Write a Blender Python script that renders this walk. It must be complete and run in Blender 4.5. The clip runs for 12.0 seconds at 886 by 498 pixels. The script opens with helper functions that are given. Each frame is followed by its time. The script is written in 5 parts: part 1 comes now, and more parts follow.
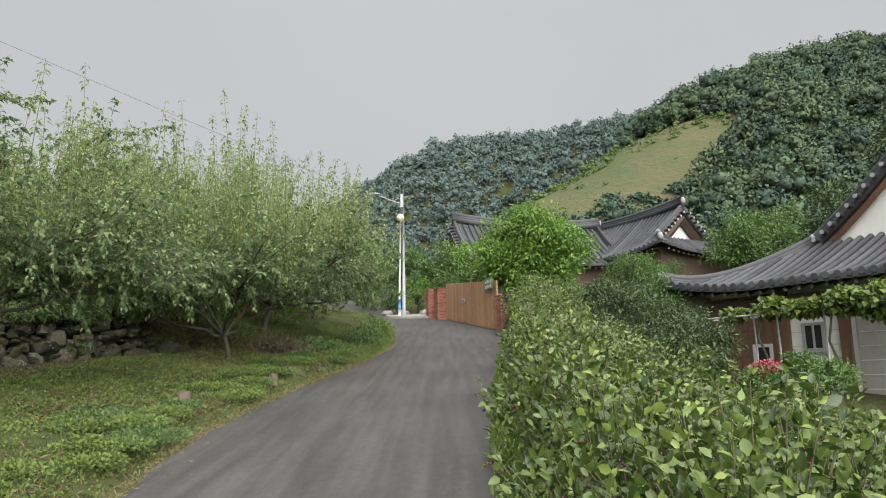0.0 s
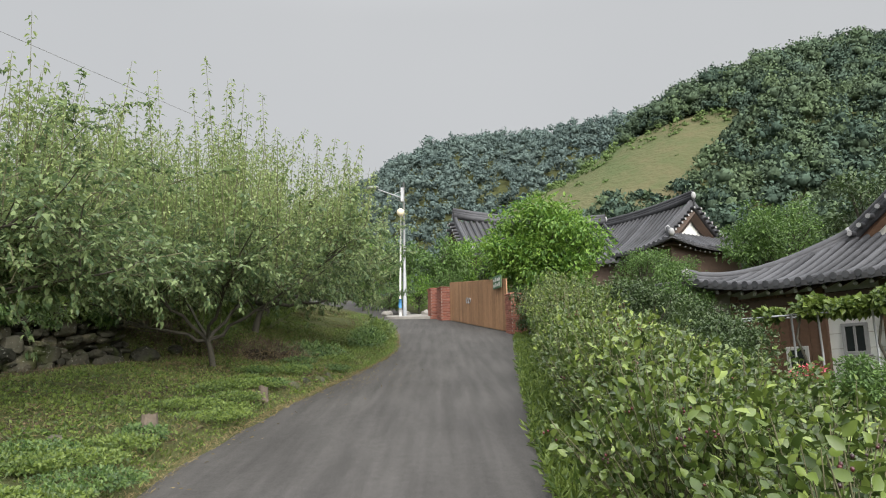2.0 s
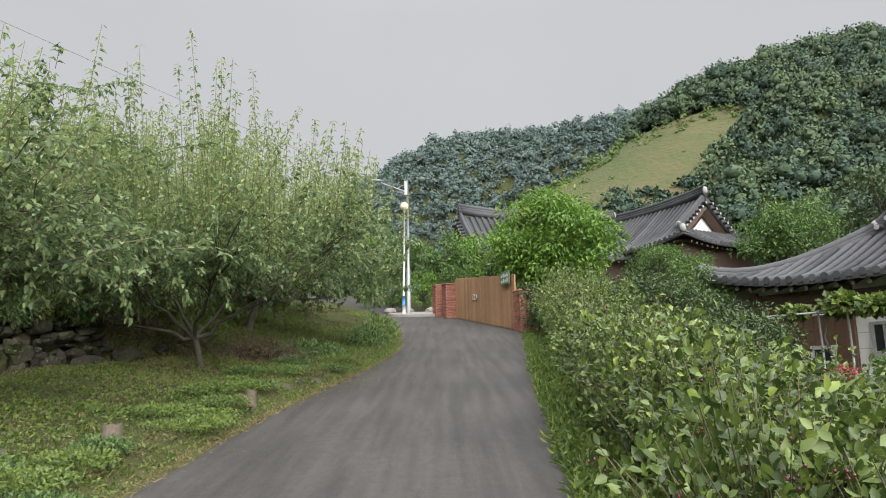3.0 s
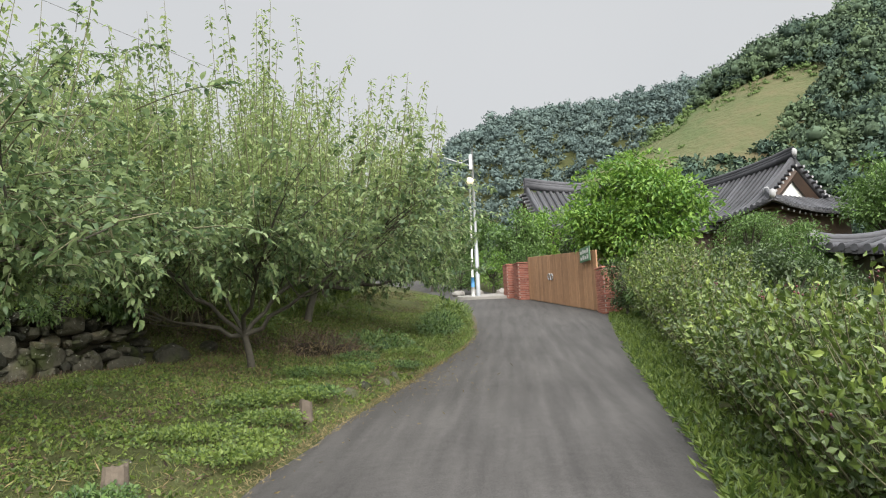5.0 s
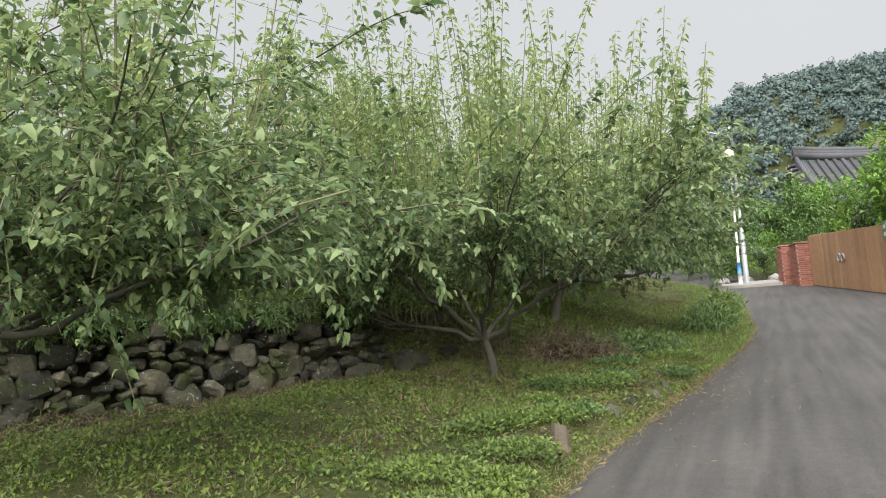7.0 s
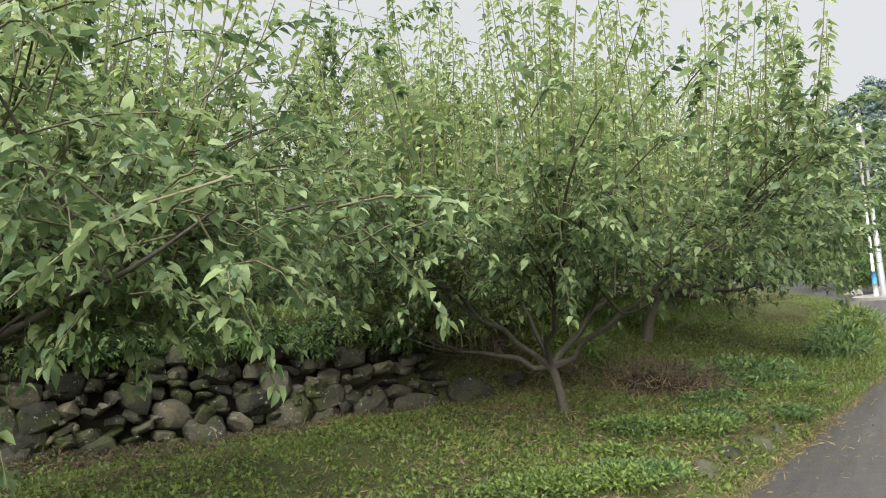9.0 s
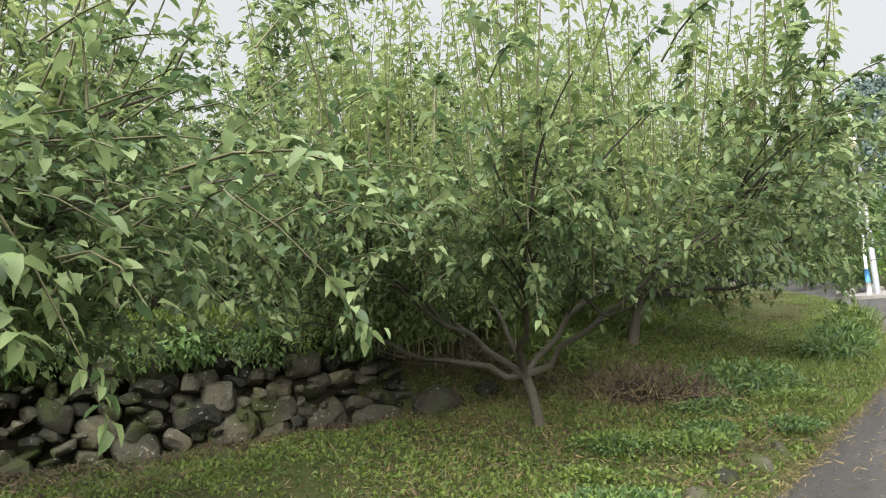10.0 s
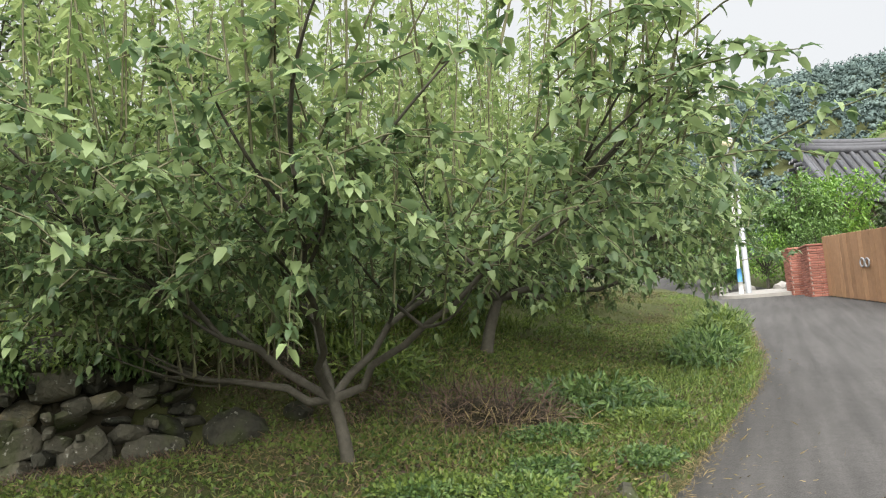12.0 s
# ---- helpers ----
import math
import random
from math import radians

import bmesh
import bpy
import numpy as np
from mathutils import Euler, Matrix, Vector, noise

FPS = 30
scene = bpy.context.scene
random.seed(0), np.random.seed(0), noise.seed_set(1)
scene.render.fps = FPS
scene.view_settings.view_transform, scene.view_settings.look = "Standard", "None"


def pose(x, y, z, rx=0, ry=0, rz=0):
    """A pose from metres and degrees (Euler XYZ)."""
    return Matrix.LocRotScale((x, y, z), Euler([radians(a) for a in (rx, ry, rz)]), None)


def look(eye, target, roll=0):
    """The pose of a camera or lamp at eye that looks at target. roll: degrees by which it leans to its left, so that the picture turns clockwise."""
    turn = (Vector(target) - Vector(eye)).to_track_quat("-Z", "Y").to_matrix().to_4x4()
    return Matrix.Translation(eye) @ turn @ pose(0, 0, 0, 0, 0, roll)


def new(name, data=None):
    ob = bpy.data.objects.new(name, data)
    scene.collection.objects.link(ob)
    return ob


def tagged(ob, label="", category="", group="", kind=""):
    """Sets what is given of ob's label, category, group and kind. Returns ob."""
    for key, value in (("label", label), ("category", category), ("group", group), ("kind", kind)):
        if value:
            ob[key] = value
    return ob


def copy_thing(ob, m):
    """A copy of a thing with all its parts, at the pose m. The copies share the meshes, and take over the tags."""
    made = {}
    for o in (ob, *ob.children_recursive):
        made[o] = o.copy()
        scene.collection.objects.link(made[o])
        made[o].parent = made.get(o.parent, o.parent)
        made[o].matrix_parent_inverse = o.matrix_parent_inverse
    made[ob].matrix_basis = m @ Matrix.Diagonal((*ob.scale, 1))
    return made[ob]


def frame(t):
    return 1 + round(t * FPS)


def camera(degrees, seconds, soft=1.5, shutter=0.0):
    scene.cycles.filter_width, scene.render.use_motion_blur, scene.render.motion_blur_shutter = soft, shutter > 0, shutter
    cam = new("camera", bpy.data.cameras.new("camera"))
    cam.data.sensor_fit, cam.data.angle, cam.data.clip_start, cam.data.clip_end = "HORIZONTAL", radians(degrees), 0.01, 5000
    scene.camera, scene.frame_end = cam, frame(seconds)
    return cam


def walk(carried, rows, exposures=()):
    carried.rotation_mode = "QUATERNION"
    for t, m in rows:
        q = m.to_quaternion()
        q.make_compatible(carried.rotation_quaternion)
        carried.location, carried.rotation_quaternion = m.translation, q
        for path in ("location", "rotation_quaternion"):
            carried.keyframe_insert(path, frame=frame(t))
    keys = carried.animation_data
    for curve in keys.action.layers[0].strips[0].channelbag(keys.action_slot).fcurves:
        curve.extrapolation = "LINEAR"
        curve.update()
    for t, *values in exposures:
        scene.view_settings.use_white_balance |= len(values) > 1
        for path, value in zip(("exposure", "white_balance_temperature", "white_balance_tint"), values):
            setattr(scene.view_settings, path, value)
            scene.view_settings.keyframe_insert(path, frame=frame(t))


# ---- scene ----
cam = camera(61.8, 12.0, 1.1)
METRES, EYE, TILT, LEAN, TURN = 11.0, 1.62, 0.0, 0.0, 0.0
ROWS = [
    (0.0, 0.0, 0.0, 0.0, 0.18, 10.47, 0.99),
    (0.5, -0.0112, 0.0409, 0.0055, -0.64, 10.85, 1.1),
    (1.0, -0.0149, 0.088, 0.0111, -0.44, 11.06, 1.03),
    (1.5, -0.0226, 0.1304, 0.0124, -0.25, 10.95, 0.94),
    (2.0, -0.0333, 0.1736, 0.0201, -0.2, 10.43, 1.17),
    (2.5, -0.0363, 0.223, 0.0234, 0.04, 10.39, 1.06),
    (4.5, -0.0518, 0.4104, 0.046, 1.33, 9.44, 2.09),
    (5.0, -0.0676, 0.4522, 0.0516, 5.13, 8.94, 2.28),
    (5.5, -0.0758, 0.4885, 0.0515, 10.3, 8.25, 2.56),
    (6.0, -0.0826, 0.5292, 0.0606, 16.03, 8.28, 2.43),
    (6.5, -0.0993, 0.5691, 0.0635, 20.65, 8.79, 2.32),
    (7.0, -0.1096, 0.6013, 0.0695, 24.0, 9.19, 2.45),
    (7.5, -0.1116, 0.6394, 0.0756, 27.31, 9.67, 2.44),
    (9.5, -0.123, 0.7828, 0.095, 32.55, 10.33, 1.61),
    (10.0, -0.1364, 0.8245, 0.099, 31.52, 10.34, 2.14),
    (10.5, -0.1379, 0.8603, 0.102, 30.79, 10.37, 2.26),
    (11.0, -0.1322, 0.8988, 0.1104, 30.22, 10.25, 2.18),
    (11.5, -0.1354, 0.9372, 0.1116, 27.99, 9.89, 2.45),
    (12.0, -0.1337, 0.9737, 0.1186, 23.67, 9.57, 2.65),
]
walk(cam, [(t, pose(0, 0, EYE, TILT, LEAN, TURN) @ pose(METRES * x, METRES * y, METRES * z, 90 + pitch, roll, yaw)) for t, x, y, z, yaw, pitch, roll in ROWS],
     [(0.0, 0.21), (2.5, 0.25), (4.5, 0.4), (5.5, 0.48), (6.5, 0.52), (9.5, 0.68), (11.0, 0.8), (12.0, 0.83)])

# ---- sky and light ----
world = bpy.data.worlds.new("overcast_sky")
scene.world = world
world.use_nodes = True
wn, wl = world.node_tree.nodes, world.node_tree.links
wn.clear()
sky = wn.new("ShaderNodeTexSky")
sky.sky_type, sky.sun_disc = "NISHITA", False
sky.sun_elevation, sky.sun_rotation = radians(29), radians(159)
sky.air_density, sky.dust_density, sky.ozone_density = 1.0, 6.0, 1.0
sky_bg = wn.new("ShaderNodeBackground")
sky_bg.inputs[1].default_value = 0.05
wl.new(sky.outputs[0], sky_bg.inputs[0])
cloud_tex = wn.new("ShaderNodeTexNoise")
cloud_tex.inputs["Scale"].default_value = 1.6
cloud_tex.inputs["Detail"].default_value = 4
cloud_ramp = wn.new("ShaderNodeValToRGB")
cloud_ramp.color_ramp.elements[0].position, cloud_ramp.color_ramp.elements[1].position = 0.3, 0.75
cloud_ramp.color_ramp.elements[0].color = (0.495, 0.508, 0.523, 1)
cloud_ramp.color_ramp.elements[1].color = (0.535, 0.545, 0.557, 1)
wl.new(cloud_tex.outputs[0], cloud_ramp.inputs[0])
cloud_bg = wn.new("ShaderNodeBackground")
cloud_bg.inputs[1].default_value = 1.0
# an overcast dome: brightest overhead, paler grey towards the horizon
sky_dir = wn.new("ShaderNodeTexCoord")
sky_sep = wn.new("ShaderNodeSeparateXYZ")
wl.new(sky_dir.outputs["Generated"], sky_sep.inputs[0])
dome = wn.new("ShaderNodeMapRange")
dome.interpolation_type = "SMOOTHSTEP"
for socket, value in (("From Min", 0.46), ("From Max", 0.85), ("To Min", 1.0), ("To Max", 4.1)):
    dome.inputs[socket].default_value = value
wl.new(sky_sep.outputs["Z"], dome.inputs["Value"])
sky_gain = wn.new("ShaderNodeVectorMath")
sky_gain.operation = "SCALE"
wl.new(cloud_ramp.outputs[0], sky_gain.inputs[0])
wl.new(dome.outputs[0], sky_gain.inputs["Scale"])
wl.new(sky_gain.outputs[0], cloud_bg.inputs[0])
wmix = wn.new("ShaderNodeMixShader")
wmix.inputs[0].default_value = 0.92
wl.new(sky_bg.outputs[0], wmix.inputs[1])
wl.new(cloud_bg.outputs[0], wmix.inputs[2])
wout = wn.new("ShaderNodeOutputWorld")
wl.new(wmix.outputs[0], wout.inputs[0])

sun_data = bpy.data.lights.new("sun", "SUN")
sun_data.energy, sun_data.angle, sun_data.color = 6.6, radians(80), (1.0, 0.97, 0.92)
sun = new("sun", sun_data)
sun.matrix_world = look((9, -18, 16), (0, 6, 2))


# ---- materials ----
def material(name, dark, light, scale=6.0, rough=0.8, bump=0.3, bump_scale=40.0, metal=0.0, island=0.0,
             per_object=0.0, translucent=0.0, big=0.7, spec=0.5, detail=8.0, third=None):
    """A two-scale mottled surface: dark to light by noise, plus grain relief."""
    m = bpy.data.materials.new(name)
    m.use_nodes = True
    nt = m.node_tree
    nt.nodes.clear()
    N, K = nt.nodes.new, nt.links.new
    out = N("ShaderNodeOutputMaterial")
    bs = N("ShaderNodeBsdfPrincipled")
    bs.inputs["Roughness"].default_value = rough
    bs.inputs["Metallic"].default_value = metal
    bs.inputs["Specular IOR Level"].default_value = spec
    geo = N("ShaderNodeNewGeometry")
    n1 = N("ShaderNodeTexNoise")
    n1.inputs["Scale"].default_value, n1.inputs["Detail"].default_value = scale, detail
    n1.inputs["Roughness"].default_value = 0.65
    K(geo.outputs["Position"], n1.inputs["Vector"])
    n2 = N("ShaderNodeTexNoise")
    n2.inputs["Scale"].default_value, n2.inputs["Detail"].default_value = big, 3
    K(geo.outputs["Position"], n2.inputs["Vector"])
    s = N("ShaderNodeMath")
    s.operation = "ADD"
    K(n1.outputs[0], s.inputs[0])
    K(n2.outputs[0], s.inputs[1])
    h = N("ShaderNodeMath")
    h.operation, h.inputs[1].default_value = "MULTIPLY", 0.5
    K(s.outputs[0], h.inputs[0])
    fac = h.outputs[0]
    for amount, socket in ((island, geo.outputs["Random Per Island"]), (per_object, None)):
        if not amount:
            continue
        if socket is None:
            socket = N("ShaderNodeObjectInfo").outputs["Random"]
        c = N("ShaderNodeMath")
        c.operation, c.inputs[1].default_value, c.inputs[2].default_value = "MULTIPLY_ADD", amount, -0.5 * amount
        K(socket, c.inputs[0])
        a = N("ShaderNodeMath")
        a.operation = "ADD"
        K(fac, a.inputs[0])
        K(c.outputs[0], a.inputs[1])
        fac = a.outputs[0]
    ramp = N("ShaderNodeValToRGB")
    ramp.color_ramp.elements[0].position, ramp.color_ramp.elements[1].position = 0.3, 0.7
    ramp.color_ramp.elements[0].color, ramp.color_ramp.elements[1].color = (*dark, 1), (*light, 1)
    if third:
        e = ramp.color_ramp.elements.new(0.86)
        e.color = (*third, 1)
    K(fac, ramp.inputs[0])
    K(ramp.outputs[0], bs.inputs["Base Color"])
    if bump:
        nb = N("ShaderNodeTexNoise")
        nb.inputs["Scale"].default_value, nb.inputs["Detail"].default_value = bump_scale, 5
        K(geo.outputs["Position"], nb.inputs["Vector"])
        b = N("ShaderNodeBump")
        b.inputs["Strength"].default_value, b.inputs["Distance"].default_value = bump, 0.5 / bump_scale
        K(nb.outputs[0], b.inputs["Height"])
        K(b.outputs[0], bs.inputs["Normal"])
    last = bs.outputs[0]
    if translucent:
        tr = N("ShaderNodeBsdfTranslucent")
        K(ramp.outputs[0], tr.inputs[0])
        mx = N("ShaderNodeMixShader")
        mx.inputs[0].default_value = translucent
        K(last, mx.inputs[1])
        K(tr.outputs[0], mx.inputs[2])
        last = mx.outputs[0]
    K(last, out.inputs[0])
    return m


def rock_surface(name):
    """Weathered field stone: grey to ochre from stone to stone, lichen spots and moss patches."""
    m = material(name, (0.026, 0.027, 0.021), (0.104, 0.098, 0.074), 9, 0.92, 1.0, 22, per_object=0.45, big=1.6, spec=0.15, third=(0.18, 0.15, 0.095))
    nt = m.node_tree
    N, K = nt.nodes.new, nt.links.new
    bs = next(n for n in nt.nodes if n.type == "BSDF_PRINCIPLED")
    geo = next(n for n in nt.nodes if n.type == "NEW_GEOMETRY")
    last = next(n for n in nt.nodes if n.type == "VALTORGB").outputs[0]
    for scale, lo, hi, colour in ((2.6, 0.5, 0.64, (0.05, 0.065, 0.018, 1)), (19.0, 0.63, 0.7, (0.30, 0.30, 0.26, 1))):
        spot = N("ShaderNodeTexNoise")
        spot.inputs["Scale"].default_value, spot.inputs["Detail"].default_value = scale, 6
        K(geo.outputs["Position"], spot.inputs["Vector"])
        cut = N("ShaderNodeMapRange")
        cut.inputs["From Min"].default_value, cut.inputs["From Max"].default_value = lo, hi
        cut.inputs["To Max"].default_value = 0.75
        K(spot.outputs[0], cut.inputs["Value"])
        mix = N("ShaderNodeMix")
        mix.data_type = "RGBA"
        K(cut.outputs[0], mix.inputs["Factor"])
        K(last, mix.inputs[6])
        mix.inputs[7].default_value = colour
        last = mix.outputs[2]
    K(last, bs.inputs["Base Color"])
    return m


MAT = {}
MAT["asphalt"] = material("asphalt", (0.040, 0.0375, 0.0355), (0.066, 0.062, 0.059), 9, 0.9, 0.6, 90, big=0.5, spec=0.3)
MAT["soil"] = material("soil", (0.029, 0.035, 0.013), (0.077, 0.082, 0.033), 5, 0.95, 0.8, 25, big=0.6, spec=0.1)
MAT["concrete"] = material("concrete", (0.17, 0.16, 0.145), (0.29, 0.275, 0.25), 4, 0.9, 0.4, 50)
MAT["stone"] = rock_surface("field_stone")
MAT["gap"] = material("wall_soil", (0.02, 0.018, 0.013), (0.05, 0.045, 0.03), 8, 0.95, 0.6, 30, spec=0.1)
MAT["bark"] = material("bark", (0.035, 0.032, 0.024), (0.105, 0.097, 0.078), 22, 0.9, 0.8, 60, spec=0.2)
MAT["twig"] = material("twig", (0.07, 0.075, 0.035), (0.14, 0.13, 0.07), 20, 0.8, 0.3, 60)
MAT["plum_leaf"] = material("plum_leaf", (0.084, 0.135, 0.06), (0.238, 0.31, 0.136), 3, 0.42, 0, island=0.85, translucent=0.48, spec=0.38)
MAT["young_leaf"] = material("young_plum_leaf", (0.155, 0.22, 0.08), (0.325, 0.39, 0.16), 3, 0.4, 0, island=0.7, translucent=0.52)
MAT["hedge_leaf"] = material("hedge_leaf", (0.034, 0.06, 0.012), (0.118, 0.17, 0.036), 2.5, 0.36, 0, island=0.65, translucent=0.22, third=(0.21, 0.27, 0.058))
MAT["maple_leaf"] = material("maple_leaf", (0.07, 0.16, 0.024), (0.20, 0.33, 0.055), 1.5, 0.5, 0, island=0.6, translucent=0.35)
MAT["dark_leaf"] = material("dark_shrub_leaf", (0.025, 0.05, 0.015), (0.07, 0.11, 0.035), 1.5, 0.5, 0, island=0.5, translucent=0.2)
MAT["shrub_leaf"] = material("shrub_leaf", (0.05, 0.10, 0.025), (0.13, 0.22, 0.055), 1.5, 0.5, 0, island=0.6, translucent=0.3)
MAT["grass"] = material("grass", (0.042, 0.062, 0.013), (0.125, 0.146, 0.033), 1.2, 0.6, 0, island=0.5, translucent=0.3, big=0.5)
MAT["weed"] = material("weed_leaf", (0.048, 0.086, 0.015), (0.15, 0.208, 0.04), 1.5, 0.5, 0, island=0.6, translucent=0.32, big=0.6)
MAT["straw"] = material("dry_grass", (0.10, 0.078, 0.036), (0.23, 0.18, 0.085), 4, 0.8, 0, island=0.6, translucent=0.15)
MAT["brush"] = material("dead_brush", (0.035, 0.024, 0.017), (0.115, 0.077, 0.052), 6, 0.9, 0, island=0.6)
MAT["tile"] = material("grey_roof_tile", (0.026, 0.027, 0.031), (0.068, 0.069, 0.077), 5, 0.7, 0.3, 40, per_object=0.35, spec=0.4)
# darker copy of the roof tile: groove shade between the rolls is in the colour
MAT["shaded_tile"] = material("dark_pan_tile", (0.022, 0.022, 0.024), (0.05, 0.05, 0.054), 5, 0.7, 0.3, 40)
MAT["tile_end"] = material("pale_tile_end", (0.20, 0.20, 0.205), (0.34, 0.34, 0.34), 8, 0.7, 0.2, 40)
MAT["plaster"] = material("white_plaster", (0.55, 0.55, 0.53), (0.70, 0.70, 0.68), 2, 0.85, 0.2, 40)
MAT["wood"] = material("brown_wood", (0.075, 0.04, 0.024), (0.155, 0.085, 0.05), 7, 0.7, 0.3, 40)
MAT["dark_wood"] = material("dark_wood", (0.035, 0.022, 0.016), (0.08, 0.048, 0.032), 7, 0.7, 0.3, 40)
MAT["gate_wood"] = material("gate_board", (0.20, 0.108, 0.055), (0.32, 0.18, 0.095), 6, 0.7, 0.3, 30, per_object=0.3)
MAT["brick"] = material("red_brick", (0.16, 0.058, 0.04), (0.30, 0.12, 0.085), 9, 0.85, 0.4, 60, per_object=0.4)
MAT["mortar"] = material("mortar", (0.28, 0.25, 0.22), (0.40, 0.37, 0.33), 12, 0.95, 0.4, 60)
MAT["steel"] = material("galvanised_steel", (0.22, 0.23, 0.24), (0.33, 0.34, 0.35), 6, 0.5, 0.1, 60, metal=0.35)
MAT["white_paint"] = material("white_paint", (0.36, 0.36, 0.35), (0.52, 0.52, 0.50), 5, 0.5, 0.1, 60)
MAT["blue_paint"] = material("blue_paint", (0.04, 0.17, 0.36), (0.07, 0.25, 0.48), 5, 0.5, 0.1, 60)
MAT["globe"] = material("cream_globe", (0.66, 0.56, 0.38), (0.78, 0.70, 0.52), 4, 0.35, 0.05, 40)
MAT["rubber"] = material("grey_cable", (0.10, 0.10, 0.10), (0.18, 0.18, 0.18), 5, 0.7, 0)
MAT["glass"] = material("dark_window_glass", (0.015, 0.018, 0.02), (0.03, 0.034, 0.036), 2, 0.12, 0)
MAT["sign"] = material("green_sign", (0.05, 0.11, 0.06), (0.09, 0.17, 0.09), 6, 0.6, 0)
MAT["berry"] = material("dark_berry", (0.03, 0.012, 0.018), (0.12, 0.02, 0.025), 8, 0.3, 0, island=0.5)
# dark end lifted and blued: slight haze put into the near leaf colour
MAT["forest"] = material("forest_leaf", (0.056, 0.085, 0.06), (0.105, 0.143, 0.088), 0.25, 0.9, 0, 1.6, island=0.1, big=0.06, spec=0.05, detail=3)
# far ridge: distance haze is mixed into this pale, bluish leaf colour
MAT["hazed_forest"] = material("far_forest_leaf", (0.094, 0.13, 0.124), (0.125, 0.164, 0.145), 0.2, 0.9, 0, 1.0, island=0.06, big=0.02, spec=0.02, detail=3)
MAT["ivy"] = material("ivy_leaf", (0.035, 0.075, 0.02), (0.11, 0.18, 0.045), 3, 0.5, 0, island=0.7, translucent=0.3)
MAT["louvre"] = material("grey_door", (0.22, 0.215, 0.20), (0.32, 0.31, 0.29), 5, 0.7, 0.1, 40)
MAT["flower"] = material("red_flower", (0.25, 0.03, 0.05), (0.45, 0.07, 0.10), 8, 0.6, 0, island=0.5)
MAT["deadwood"] = material("dead_wood", (0.06, 0.048, 0.036), (0.15, 0.12, 0.092), 14, 0.9, 0.8, 40)
MAT["forest_dark"] = material("pine_wood_leaf", (0.045, 0.074, 0.06), (0.08, 0.114, 0.083), 0.25, 0.9, 0, 1.6, island=0.1, big=0.06, spec=0.05, detail=3)
MAT["forest_light"] = material("light_wood_leaf", (0.068, 0.103, 0.06), (0.122, 0.164, 0.09), 0.25, 0.9, 0, 1.6, island=0.1, big=0.06, spec=0.05, detail=3)
# far pines, likewise paled and blued to carry the distance haze
MAT["hazed_pine"] = material("far_pine_leaf", (0.08, 0.113, 0.11), (0.106, 0.142, 0.13), 0.2, 0.9, 0, 1.0, island=0.06, big=0.02, spec=0.02, detail=3)
MAT["meadow"] = material("meadow_grass", (0.06, 0.088, 0.036), (0.125, 0.105, 0.062), 0.35, 0.95, 0.9, 1.2, big=0.045, spec=0.05, third=(0.155, 0.108, 0.068))
MAT["slope_shrub"] = material("bright_slope_shrub", (0.07, 0.11, 0.04), (0.125, 0.175, 0.065), 0.8, 0.9, 0, 2.0, island=0.15, big=0.1, spec=0.05)


def streaked_asphalt():
    """Asphalt with faint wheel streaks along the lane, patches and coarse grain."""
    m = MAT["asphalt"]
    nt = m.node_tree
    N, K = nt.nodes.new, nt.links.new
    bs = next(n for n in nt.nodes if n.type == "BSDF_PRINCIPLED")
    ramp = next(n for n in nt.nodes if n.type == "VALTORGB")
    geo = next(n for n in nt.nodes if n.type == "NEW_GEOMETRY")
    mp = N("ShaderNodeMapping")
    mp.inputs["Scale"].default_value = (4.5, 0.3, 0.3)
    mp.inputs["Rotation"].default_value = (0, 0, radians(-6))
    K(geo.outputs["Position"], mp.inputs["Vector"])
    st = N("ShaderNodeTexNoise")
    st.inputs["Scale"].default_value, st.inputs["Detail"].default_value = 1.3, 4
    K(mp.outputs[0], st.inputs["Vector"])
    fine = N("ShaderNodeTexNoise")
    fine.inputs["Scale"].default_value, fine.inputs["Detail"].default_value = 75, 4
    K(geo.outputs["Position"], fine.inputs["Vector"])
    add = N("ShaderNodeMath")
    add.operation = "ADD"
    K(st.outputs[0], add.inputs[0])
    K(fine.outputs[0], add.inputs[1])
    mr = N("ShaderNodeMapRange")
    for socket, value in (("From Min", 0.7), ("From Max", 1.3), ("To Min", 0.62), ("To Max", 1.42)):
        mr.inputs[socket].default_value = value
    K(add.outputs[0], mr.inputs["Value"])
    g = N("ShaderNodeVectorMath")
    g.operation = "SCALE"
    K(ramp.outputs[0], g.inputs[0])
    K(mr.outputs[0], g.inputs["Scale"])
    K(g.outputs[0], bs.inputs["Base Color"])


streaked_asphalt()


# ---- building blocks ----
class Soup:
    """Vertices and faces gathered for one mesh."""

    def __init__(self):
        self.v, self.f, self.n = [], [], 0

    def add(self, verts, faces):
        verts = np.asarray(verts, float).reshape(-1, 3)
        faces = np.asarray(faces, int)
        self.v.append(verts)
        self.f.append(faces + self.n)
        self.n += len(verts)

    def mesh(self, name, mat, smooth=False):
        me = bpy.data.meshes.new(name)
        v = np.concatenate(self.v)
        me.vertices.add(len(v))
        me.vertices.foreach_set("co", v.astype(np.float32).ravel())
        loops = np.concatenate([f.ravel() for f in self.f])
        sizes = np.concatenate([np.full(len(f), f.shape[1]) for f in self.f])
        me.loops.add(len(loops))
        me.loops.foreach_set("vertex_index", loops.astype(np.int32))
        me.polygons.add(len(sizes))
        me.polygons.foreach_set("loop_start", np.concatenate([[0], np.cumsum(sizes)[:-1]]).astype(np.int32))
        me.polygons.foreach_set("use_smooth", np.full(len(sizes), smooth))
        me.update(calc_edges=True)
        me.materials.append(mat)
        return me


